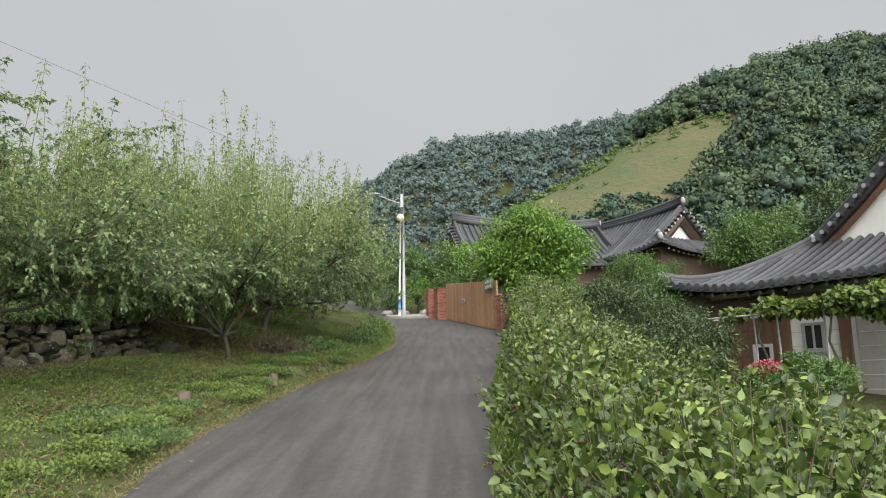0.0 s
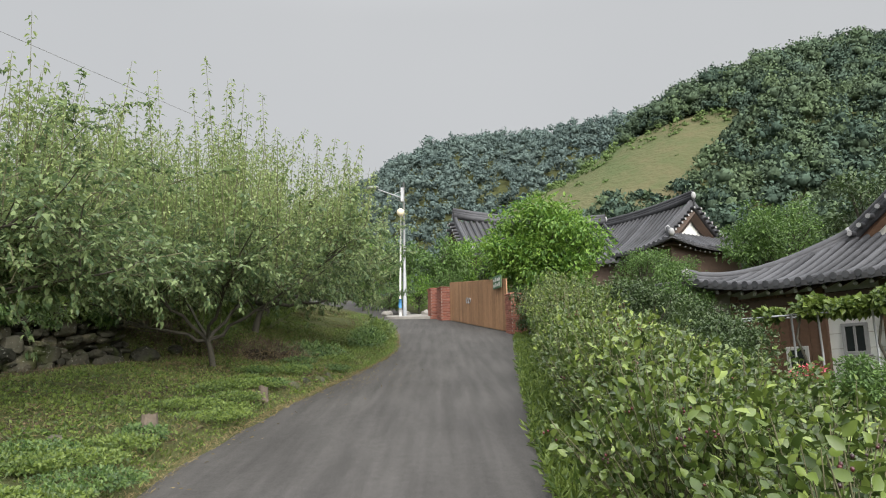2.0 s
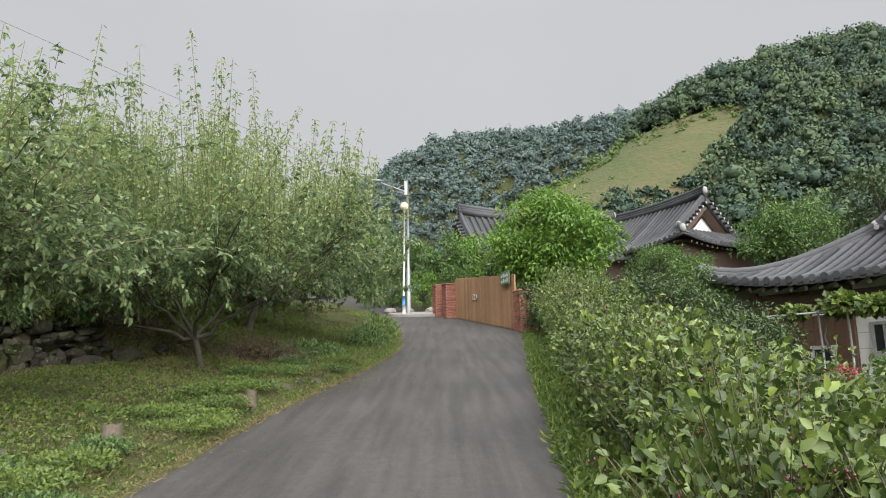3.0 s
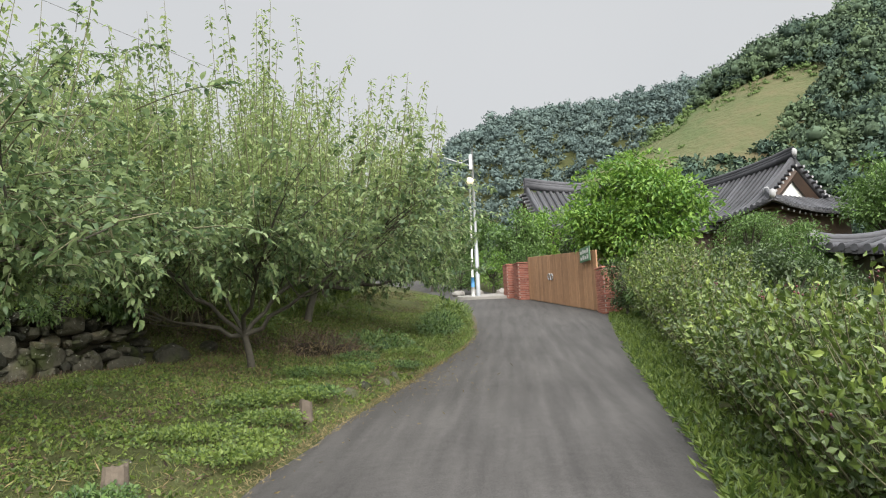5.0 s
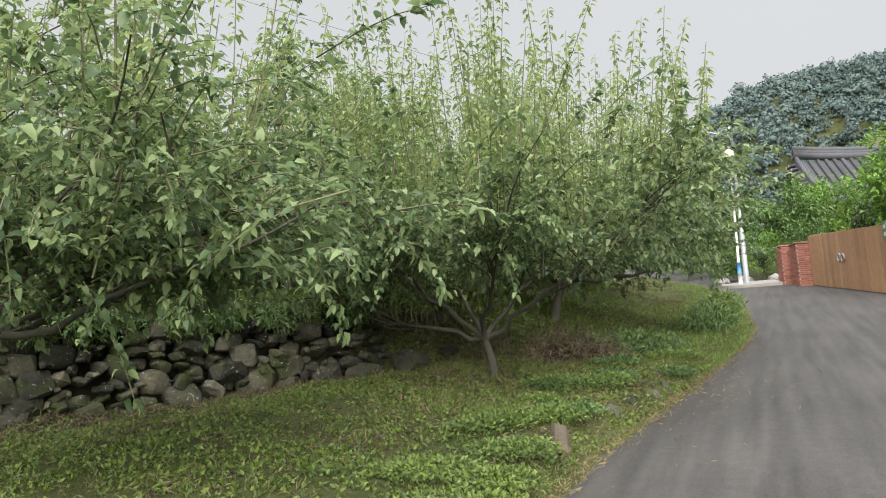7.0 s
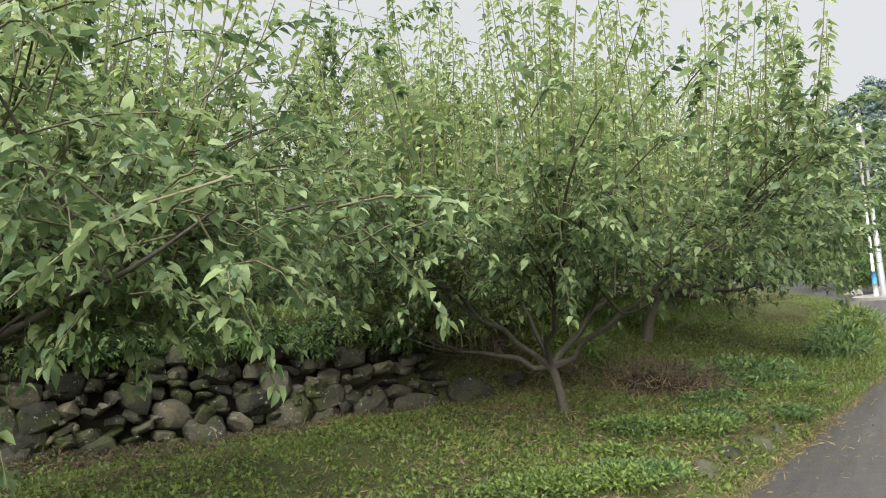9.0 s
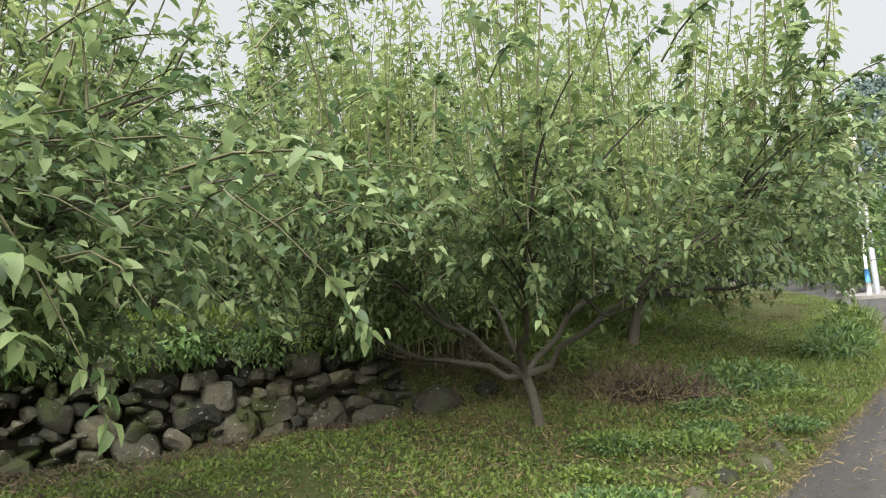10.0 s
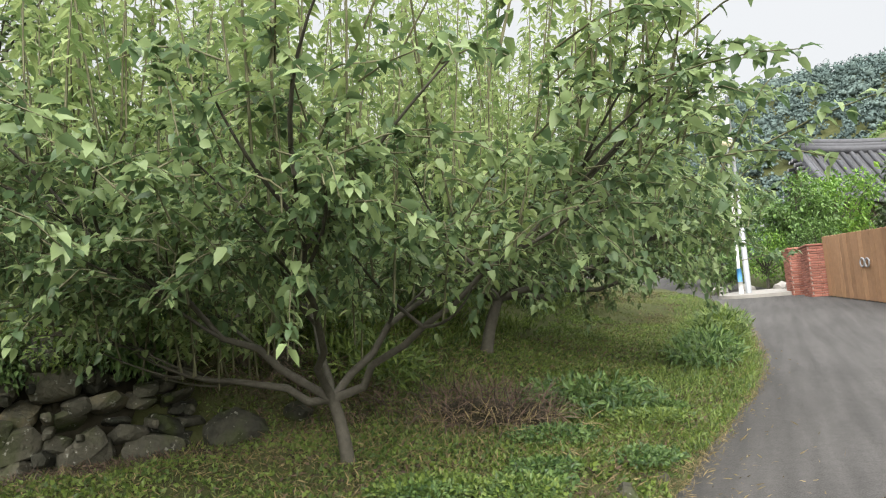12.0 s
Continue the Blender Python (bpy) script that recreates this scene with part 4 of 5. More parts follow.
        for p, q in ((lo, hi), (hi2, lo2)):
            for off in (0.0, 0.12):
                e = np.array([0, off if w < length / 2 else -off, 0])
                n = len(p)
                k = np.arange(n - 1)
                s.add(to(np.concatenate([p + e, q + e])), np.stack([k, k + 1, n + k + 1, n + k], -1))
        piece("gable", s, "plaster", house, "white plastered gable")
        s = Soup()
        for p in (hi, hi2):
            e = np.array([0, -0.16 if w < length / 2 else 0.16, -0.1])
            tube(s, to(p + e), 0.14 if width > 10 else 0.34, 4)
        piece("gable_board", s, "wood" if width > 10 else "dark_wood", house, "brown wooden gable board")
    # short cover tiles along the gable rims
    for w, out in ((a, -1), (length - a, 1)):
        for c in np.arange(a + 0.2, half - 0.1, 0.3):
            for x in (c, width - c):
                z = float(zs(np.float64(c), np.float64(a)))
                s = Soup()
                tube(s, to([(x, w - out * 0.15, z + 0.06), (x, w + out * 0.42, z + 0.0)]), 0.085, 8)
                roll = piece("rim_tile", s, "tile", house, smooth=True)
                s = Soup()
                tube(s, to([(x, w + out * 0.42, z + 0.0), (x, w + out * 0.445, z - 0.002)]), 0.075, 8)
                piece("tile_end", s, "tile_end", roll, "pale round tile end")
    # drip tiles hanging between the rolls at the eaves
    for kind, span in (("front", width), ("side", length)):
        for c in np.arange(step, span - 0.2, step):
            z = float(up(np.float64(c), np.float64(0.0)) if kind == "front" else up(np.float64(0.0), np.float64(c)))
            s = Soup()
            if kind == "front":
                box(s, (c - step * 0.27, -0.07, z - 0.13), (c + step * 0.27, -0.045, z + 0.03), None, 0.008)
            else:
                box(s, (-0.07, c - step * 0.27, z - 0.13), (-0.045, c + step * 0.27, z + 0.03), None, 0.008)
            s.v = [to(p) for p in s.v]
            piece("drip_tile", s, "shaded_tile", house)
    # walls below
    z0 = ground - corner[2]
    for lo, hi in (((setback, setback, z0 - 0.4), (width - setback, setback + 0.2, 0.35)), ((setback, length - setback - 0.2, z0 - 0.4), (width - setback, length - setback, 0.35)),
                   ((setback, setback + 0.2, z0 - 0.4), (setback + 0.2, length - setback - 0.2, 0.35)), ((width - setback - 0.2, setback + 0.2, z0 - 0.4), (width - setback, length - setback - 0.2, 0.35))):
        s = Soup()
        box(s, lo, hi)
        s.v = [to(p) for p in s.v]
        piece("wall", s, wall_mat, house)
    # round rafters with pale ends under the eaves
    for kind, span in (("front", width), ("side", length)):
        c = setback
        while c < span - setback * 0.5:
            tip = (c, 0.25, 0) if kind == "front" else (0.25, c, 0)
            root = (c, setback + 0.1, 0.3) if kind == "front" else (setback + 0.1, c, 0.3)
            lift_z = float(up(*tip[:2]))
            s = Soup()
            tube(s, to(np.array([np.array(root) + (0, 0, lift_z * 0.6 - 0.22), np.array(tip) + (0, 0, lift_z - 0.2)])), 0.065, 8)
            r = piece("rafter", s, "dark_wood", house, smooth=True)
            s = Soup()
            e = unit(np.array(tip) - np.array(root))
            p = np.array(tip) + np.array((0, 0, lift_z - 0.2))
            tube(s, to(np.array([p, p + e * 0.03])), 0.06, 8)
            piece("rafter_end", s, "tile_end", r, "pale rafter end")
            c += 0.42
    return house, to


house_a, to_a = hip_gable_house((7.6, 25.6, 4.5), (0.571, -0.821), (0.821, 0.571), 14.0, 16.0, 3.6, 4.5, 1.3, 0.33,
                                "large white tiled house with a curved grey roof and brown timber", pitch=1.6)
# houses b and c: dark wood walls, with their shadow put into that colour
house_b, to_b = hip_gable_house((12.6, 42.0, 9.3), (0.85, 0.527), (-0.527, 0.85), 8.0, 14.0, 1.7, 3.0, 5.6, 0.36,
                                "white tiled house with a small gable below the hill", lift=0.45, setback=0.9, wall_mat="dark_wood")
house_c, to_c = hip_gable_house((12.5, 46.2, 8.9), (-0.25, 0.968), (-0.968, -0.25), 8.0, 12.0, 0.9, 3.0, 5.6, 0.38,
                                "long grey-tiled house wing behind the gate", lift=0.4, setback=0.9, wall_mat="dark_wood")


# ---- gate, pillars and lamps ----
g0, g1 = np.array([0.12, 32.3]), np.array([1.95, 26.9])
gd = (g1 - g0) / np.linalg.norm(g1 - g0)
glen = float(np.linalg.norm(g1 - g0))
gate = thing("wooden_gate", "closed brown wooden double gate with vertical boards", "gate", "", (*g0, float(land(*g0))))
nb = 30
for k in range(nb):
    c0, c1 = glen * k / nb, glen * (k + 1) / nb - 0.008
    m0 = g0 + gd * (c0 + c1) / 2
    zb = float(road_z(m0[1])) + 0.05
    zt = 6.0 + (5.38 - 6.0) * k / (nb - 1)
    s = Soup()
    T = np.array([[gd[0], -gd[1], 0, g0[0] - gate.location[0]], [gd[1], gd[0], 0, g0[1] - gate.location[1]], [0, 0, 1, -gate.location[2]], [0, 0, 0, 1.0]])
    box(s, (c0, -0.02 + 0.004 * (k % 3), zb), (c1, 0.02 + 0.004 * (k % 3), zt), T, 0.006)
    piece("board", s, "gate_wood", gate)
for lo_z in (0.25, 1.0):
    s = Soup()
    a0, a1 = (np.array([*g0, float(road_z(g0[1])) + lo_z]), np.array([*g1, float(road_z(g1[1])) + lo_z]))
    side = np.array([gd[1], -gd[0], 0]) * -0.06
    tube(s, np.array([a0 + side, a1 + side]) - np.array(gate.location), 0.05, 4)
    piece("rail", s, "gate_wood", gate, "horizontal brown rail")
for k in (0.36, 0.40):
    c = g0 + gd * glen * k
    s = Soup()
    th = np.linspace(0, 2 * np.pi, 17)
    nrm = np.array([-gd[1], gd[0], 0]) if gd[0] < 0 else np.array([gd[1], -gd[0], 0])
    ring = np.stack([c[0] + nrm[0] * 0.05 + gd[0] * 0.1 * np.cos(th), c[1] + nrm[1] * 0.05 + gd[1] * 0.1 * np.cos(th), float(road_z(c[1])) + 0.95 + 0.1 * np.sin(th)], -1)
    ring -= np.array(gate.location)
    tube(s, ring, 0.02, 6, False)
    piece("handle", s, "tile_end", gate, "round pale ring handle", True)

sign_at = g0 + gd * (glen - 0.55)
sign = thing("sign_board", "small green sign board with white writing hung on the gate", "sign", "", (sign_at[0] - 0.06, sign_at[1] - 0.04, 5.12))
s = Soup()
T = np.array([[gd[0], -gd[1], 0, 0], [gd[1], gd[0], 0, 0], [0, 0, 1, 0], [0, 0, 0, 1.0]])
box(s, (-0.35, -0.06, -0.02), (0.35, -0.03, 0.42), T, 0.008)
plate = piece("plate", s, "sign", sign)
for k in range(8):
    s = Soup()
    x0 = -0.29 + 0.15 * (k % 4)
    z0 = 0.05 + 0.18 * (k // 4)
    box(s, (x0, -0.066, z0), (x0 + 0.1, -0.06, z0 + (0.13 if k % 2 else 0.09)), T)
    piece("writing", s, "white_paint", plate, "unreadable white writing")


def brick_pillar(x, y, w, d, h, turn, label):
    z = float(road_z(y)) - 0.02
    p = thing("brick_pillar", label, "pillar", "gate pillars", (x, y, z))
    p.rotation_euler[2] = radians(turn)
    s = Soup()
    box(s, (-w / 2 + 0.012, -d / 2 + 0.012, 0), (w / 2 - 0.012, d / 2 - 0.012, h), None)
    piece("core", s, "mortar", p, "grey mortar")
    data = {}
    rows = int(h / 0.067)
    for r in range(rows):
        for side in range(4):
            span = w if side % 2 == 0 else d
            n = max(int(span / 0.2), 1)
            bl = span / n
            for k in range(n):
                key = round(bl, 3)
                if key not in data:
                    b = Soup()
                    box(b, (-bl / 2 + 0.005, -0.02, 0.005), (bl / 2 - 0.005, 0.02, 0.062), None, 0.004)
                    data[key] = b.mesh("brick", MAT["brick"])
                ob = new("brick", data[key])
                ob.parent = p
                c = -span / 2 + bl * (k + 0.5) + (bl * 0.12 if r % 2 else -bl * 0.12)
                if side % 2 == 0:
                    ob.location = (c, (-d if side == 0 else d) / 2, r * 0.067)
                else:
                    ob.location = ((w if side == 1 else -w) / 2, c, r * 0.067)
                    ob.rotation_euler[2] = math.pi / 2
    s = Soup()
    box(s, (-w / 2 - 0.04, -d / 2 - 0.04, h), (w / 2 + 0.04, d / 2 + 0.04, h + 0.06), None, 0.015)
    piece("cap", s, "brick", p, "flat brick cap")
    return p


brick_pillar(-0.10, 32.75, 0.5, 0.5, 1.35, 18, "red brick gate pillar at the edge of the lane")
brick_pillar(-0.55, 33.6, 0.42, 0.42, 1.28, 18, "red brick pillar behind the gate pillar")
brick_pillar(2.2, 26.6, 0.5, 0.45, 1.3, 18, "red brick gate pillar under the maple")

s = Soup()
n = 28
th = np.linspace(0, 2 * np.pi, n, endpoint=False)
ix, iy = -1.35 + 1.35 * np.cos(th), 34.1 + 0.75 * np.sin(th)
zt = road_z(iy) + 0.14
s.add(np.concatenate([np.stack([ix, iy, zt], -1), np.stack([ix * 1.0, iy, zt - 0.4], -1)]), np.stack([np.arange(n), (np.arange(n) + 1) % n, (np.arange(n) + 1) % n + n, np.arange(n) + n], -1)[:, ::-1])
s.f.append(np.arange(n)[None])
tagged(piece("pavement", s, "concrete"), "pale concrete island under the street lamp", "pavement", kind="structure")

px_, py_ = -1.84, 34.0
pz = float(road_z(py_)) + 0.12
lamp = thing("street_lamp", "tall galvanised street lamp with a curved arm", "street lamp", "", (px_, py_, pz))
s = Soup()
tube(s, [(0, 0, 0), (0, 0, 1.9), (0, 0, 1.95), (0, 0, 6.0)], (0.085, 0.08, 0.06, 0.042), 12)
piece("pole", s, "steel", lamp, "grey steel pole", True)
s = Soup()
tube(s, [(0, 0, 5.25), (-0.45, 0, 5.42), (-0.9, 0, 5.6), (-1.15, 0, 5.7)], (0.035, 0.032, 0.03, 0.028), 8)
tube(s, [(0, 0, 5.6), (-0.25, 0, 5.55), (-0.45, 0, 5.44)], (0.015,) * 3, 6)
piece("arm", s, "steel", lamp, "slanting steel arm", True)
s = Soup()
ball(s, (-1.38, 0, 5.8), (0.3, 0.11, 0.07), 14, 8)
piece("lamp_head", s, "steel", lamp, "flat grey lamp head", True)
s = Soup()
box(s, (-0.13, -0.1, 5.1), (0.0, 0.1, 5.75), None, 0.02)
piece("control_box", s, "steel", lamp, "grey control box")

glamp = thing("globe_lamp", "slim white post with a cream globe lamp", "lamp", "", (px_ - 0.2, py_ - 0.05, pz))
s = Soup()
tube(s, [(0, 0, 0.75), (0.03, 0, 2.4), (0.06, 0, 4.45)], (0.045, 0.04, 0.035), 10)
piece("post", s, "white_paint", glamp, "white painted post", True)
s = Soup()
tube(s, [(0, 0, 0.36), (0, 0, 0.75)], (0.07, 0.07), 10)
piece("band", s, "blue_paint", glamp, "blue painted band", True)
s = Soup()
tube(s, [(0, 0, 0.0), (0, 0, 0.36)], (0.07, 0.07), 10)
piece("foot", s, "white_paint", glamp, "white painted foot", True)
s = Soup()
ball(s, (0.06, 0, 4.62), (0.17, 0.17, 0.18), 16, 10)
piece("globe", s, "globe", glamp, "cream glass globe", True)

# overhead wire
s = Soup()
t = np.linspace(0, 1, 30)[:, None]
w0, w1 = np.array([px_ - 0.05, py_, pz + 5.1]), np.array([-23.0, 5.0, 13.45])
pts = w0 + (w1 - w0) * t
pts[:, 2] -= 0.25 * (1 - (2 * t[:, 0] - 1) ** 2)
tube(s, pts, 0.007, 5)
tagged(piece("power_cable", s, "rubber"), "thin grey overhead cable", "cable")

# ---- dry stone wall ----
wall = thing("stone_wall", "dry stone retaining wall of grey field stones", "wall", "", (0, 0, 0), "structure")
ys = np.arange(5.0, 16.25, 0.12)
s = Soup()
n = len(ys)
tx = terrace_x(ys)
nz = 6
pts = np.array([[tx[i] - 0.16 - 0.06 * k, ys[i], road_z(ys[i]) + 0.25 + (terrace_z(ys[i]) - 0.2 - road_z(ys[i])) * k / (nz - 1)] for i in range(n) for k in range(nz)])
i, j = np.meshgrid(np.arange(n - 1), np.arange(nz - 1), indexing="ij")
a = i * nz + j
s.add(pts, np.stack([a, a + nz, a + nz + 1, a + 1], -1).reshape(-1, 4))
piece("core", s, "gap", wall, "dark earth between the stones")
rng = np.random.default_rng(9)
shapes = []
for k in range(14):
    b = bmesh.new()
    bmesh.ops.create_icosphere(b, subdivisions=2, radius=0.5)
    for v in b.verts:
        c = v.co.normalized()
        v.co = Vector([math.copysign(abs(q) ** 0.5, q) for q in c]) * 0.4
        v.co *= 1 + 0.12 * noise.noise(v.co * 3.1 + Vector((7.0 * k, 0, 0)))
    for _ in range(10):
        face = Vector(rng.normal(size=3)).normalized()
        reach = 0.33 + 0.14 * rng.random()
        for v in b.verts:
            over = v.co.dot(face) - reach
            if over > 0:
                v.co -= face * over * 0.95
    for v in b.verts:
        v.co += Vector(rng.normal(size=3) * 0.008)
    for f in b.faces:
        f.smooth = True
    me = bpy.data.meshes.new("stone")
    b.to_mesh(me)
    b.free()
    me.set_sharp_from_angle(angle=radians(24))
    me.materials.append(MAT["stone"])
    shapes.append(me)
along = np.concatenate([[0], np.cumsum(np.hypot(np.diff(tx), np.diff(ys)))])


def lay_stone(m, level, ln, hgt, out=0.0):
    """One stone on the wall's face: place along the wall, height of its middle, length and height."""
    y = float(np.interp(m, along, ys))
    if level + hgt * 0.3 > float(terrace_z(y) - road_z(y)) - 0.3:
        return
    dx = float(terrace_x(y + 0.3) - terrace_x(y - 0.3))
    ob = new("stone", shapes[rng.integers(len(shapes))])
    ob.parent = wall
    ob.location = (float(terrace_x(y)) - 0.08 - 0.08 * level + 0.05 * rng.normal() + out, y, float(road_z(y)) + 0.3 + level)
    ob.rotation_euler = (0.2 * rng.normal() + (math.pi if rng.random() < 0.5 else 0), 0.3 * rng.normal(), math.atan2(0.6, dx) + 0.2 * rng.normal())
    ob.scale = (ln * 1.3, 0.46, hgt * 1.3)


level = 0.0
while level < 2.0:
    course = 0.24 - 0.06 * min(level / 1.2, 1.0) + 0.06 * rng.random()
    c = 0.2 * rng.random()
    while c < along[-1]:
        pick = rng.random()
        wave = 0.05 * math.sin(1.9 * c + 5 * level)
        if pick < 0.22:
            ln, hgt = course * (1.3 + 0.8 * rng.random()), course * (1.15 + 0.4 * rng.random())
            lay_stone(c + ln / 2, level + wave + course * 0.5, ln, hgt, 0.03)
        elif pick < 0.6:
            ln, hgt = course * (0.7 + 0.8 * rng.random()), course * (0.7 + 0.35 * rng.random())
            lay_stone(c + ln / 2, level + wave + course * 0.45 + 0.04 * rng.normal(), ln, hgt)
        else:
            ln = course * (0.5 + 0.8 * rng.random())
            cut = 0.3 + 0.4 * rng.random()
            lay_stone(c + ln / 2, level + wave + course * cut * 0.5, ln, course * cut)
            lay_stone(c + ln / 2 + 0.05 * rng.normal(), level + wave + course * (cut + (1 - cut) * 0.5), ln * (0.6 + 0.4 * rng.random()), course * (1 - cut))
        if rng.random() < 0.45:
            lay_stone(c + ln, level + wave + course * (0.2 + 0.7 * rng.random()), 0.06 + 0.06 * rng.random(), 0.05 + 0.05 * rng.random(), 0.07)
        c += ln * 0.98
    level += course * 0.92


def rock(at, size, seed, label, mat="stone", group="loose rocks"):
    r = np.random.default_rng(seed)
    b = bmesh.new()
    bmesh.ops.create_icosphere(b, subdivisions=2, radius=0.5)
    for v in b.verts:
        n = v.co.normalized()
        v.co = n * (0.42 + 0.12 * noise.noise(n * 2.3 + Vector((seed, 0, 0)))) + Vector(r.normal(size=3) * 0.02)
        v.co = Vector((v.co.x * size[0], v.co.y * size[1], v.co.z * size[2]))
    me = bpy.data.meshes.new("rock")
    b.to_mesh(me)
    b.free()
    me.materials.append(MAT[mat])
    ob = new("rock", me)
    ob.location = at
    ob.rotation_euler = (0, 0, 6.28 * r.random())
    return tagged(ob, label, "rock", group)


def stump(at, r0, h, seed):
    rg = np.random.default_rng(seed)
    ob = thing("tree_stump", "weathered grey-brown tree stump in the weeds", "stump", "stumps", at)
    s = Soup()
    zz = np.array([-0.12, 0.0, h * 0.3, h * 0.7, h])
    rr_ = np.array([1.5, 1.25, 1.05, 1.0, 0.92]) * r0
    n = 14
    lump = 1 + 0.16 * rg.random(n)
    th = np.arange(n) * 2 * np.pi / n
    v = np.array([[r * l * math.cos(t), r * l * math.sin(t), z + (0.05 * rg.random() if k == 4 else 0)] for k, (r, z) in enumerate(zip(rr_, zz)) for t, l in zip(th, lump)])
    i, j = np.meshgrid(np.arange(4), np.arange(n), indexing="ij")
    k = (j + 1) % n
    s.add(v, np.stack([i * n + j, i * n + k, (i + 1) * n + k, (i + 1) * n + j], -1).reshape(-1, 4))
    piece("bark", s, "deadwood", ob, "rough split bark")
    s = Soup()
    s.add(v[-n:] * np.array([0.97, 0.97, 1.0]) + np.array([0, 0, -0.01]), np.arange(n)[None])
    piece("cut_face", s, "deadwood", ob, "pale cut face")
    return ob


stump(at_land(-2.95, 12.9, -0.05), 0.065, 0.2, 1)
stump(at_land(-3.45, 9.95, -0.05), 0.085, 0.2, 2)
for k, (x, y, sx, sz) in enumerate(((-3.85, 10.75, 0.45, 0.3), (-4.2, 9.5, 0.5, 0.28), (-2.8, 14.4, 0.55, 0.42), (-2.72, 15.0, 0.5, 0.45), (-2.6, 15.6, 0.6, 0.45),
                                    (-2.5, 16.1, 0.45, 0.45), (-2.95, 14.0, 0.4, 0.3), (-2.35, 16.7, 0.4, 0.35), (-3.6, 10.3, 0.3, 0.25), (-2.75, 13.6, 0.3, 0.25))):
    rock(at_land(x, y, -0.07), (sx * 0.72, sx * 0.55, sz * 0.72), 50 + k, "half-buried mossy grey rock in the grass bank")
for k, (x, y, sx, sz) in enumerate(((-6.05, 16.35, 0.75, 0.45), (-5.95, 17.0, 0.5, 0.5), (-6.3, 16.75, 0.45, 0.4), (-6.5, 17.2, 0.7, 0.5), (-5.6, 16.7, 0.35, 0.25), (-6.7, 16.9, 0.5, 0.5))):
    rock(at_land(x, y, 0.06), (sx, sx * 0.7, sz), 70 + k, "tumbled pale stone at the end of the wall")
rock(at_land(-4.1, 17.55, 0.05), (0.95, 0.6, 0.5), 90, "dark earthy boulder under dead brush", "gap")
rock(at_land(-3.6, 17.6, 0.06), (0.55, 0.45, 0.42), 91, "dark earthy boulder under dead brush", "gap")
# stones of the bed behind the lamp
for k, (x, y, sx, sz) in enumerate(((-0.9, 34.9, 0.9, 0.5), (-1.9, 35.2, 0.8, 0.5), (-0.3, 34.3, 0.6, 0.8), (-2.7, 35.3, 0.7, 0.45), (-0.6, 34.5, 0.7, 0.7))):
    rock((x, y, float(land(x, y)) + 0.15), (sx, sx * 0.7, sz), 110 + k, "pale garden rock beside the street lamp", "concrete")


def clump(name, mat, centre, size, count, leaf, seed, label, droop=-0.3, ratio=0.5, category="plant", blade=1):
    """A loose mound of leaves."""
    r = np.random.default_rng(seed)
    dd = rand_dirs(r, count)
    p = np.asarray(centre) + dd * np.asarray(size) * (0.3 + 0.7 * r.random((count, 1)) ** 0.6)
    d = unit(r.normal(size=(count, 3)) * 0.7 + dd * 0.6 + np.array([0, 0, droop]))
    ls = leaf * (0.5 + 0.9 * r.random(count))
    s = Soup()
    leaves(s, p, d, unit(r.normal(size=(count, 3)) * 0.4 + np.array([0.4, -0.5, 0.9])), ls, ls * ratio, blade)
    return tagged(piece(name, s, mat), label, category, kind="stuff")


clump("dead_brush", "brush", at_land(-4.05, 17.35, 0.12), (0.9, 0.5, 0.28), 1900, 0.2, 1, "heap of dark dead brush on the bank", 0.1, 0.05)
clump("dead_brush", "brush", at_land(-6.1, 16.7, 0.1), (0.9, 0.8, 0.25), 2200, 0.12, 2, "reddish dead twigs over tumbled stones", 0.0, 0.06)
clump("dead_brush", "brush", at_land(-5.3, 17.0, 0.05), (0.6, 0.5, 0.2), 900, 0.14, 3, "dry brown stalks on the bank", 0.0, 0.07)
clump("dry_stalks", "straw", at_land(-4.0, 17.2, 0.06), (1.1, 0.6, 0.16), 900, 0.16, 9, "pale dry stalks round the brush heap", -0.1, 0.05)
clump("bank_weeds", "weed", at_land(-5.4, 17.3, 0.15), (0.9, 0.6, 0.3), 1500, 0.12, 4, "tall green weeds on the bank", 0.3, 0.25)
clump("bank_weeds", "ivy", at_land(-3.3, 18.3, 0.15), (0.9, 0.6, 0.25), 1500, 0.1, 5, "green weeds on the bank", 0.2, 0.3)
clump("bend_weeds", "ivy", at_land(-2.3, 21.5, 0.2), (0.5, 0.8, 0.3), 1200, 0.12, 6, "tall dark weeds near the bend", 0.5, 0.25)
clump("bend_weeds", "weed", at_land(-2.2, 24.5, 0.2), (0.5, 1.2, 0.3), 1600, 0.14, 7, "tall weeds near the bend", 0.6, 0.2)
r = np.random.default_rng(33)
for k in range(34):
    y = 5.5 + 14 * r.random()
    off = 0.3 + 1.3 * r.random() ** 1.5
    x = float(edge_left(y)) - off
    w = 0.18 + 0.22 * r.random()
    clump("weed_tuft", ("weed", "ivy", "weed")[k % 3], at_land(x, y, 0.05), (w * 1.25, w * 1.25, 0.04 + 0.05 * r.random()), int(3600 * w), 0.036, 200 + k, "tuft of low green weeds on the bank", 0.3, 0.6, "plant", 0)
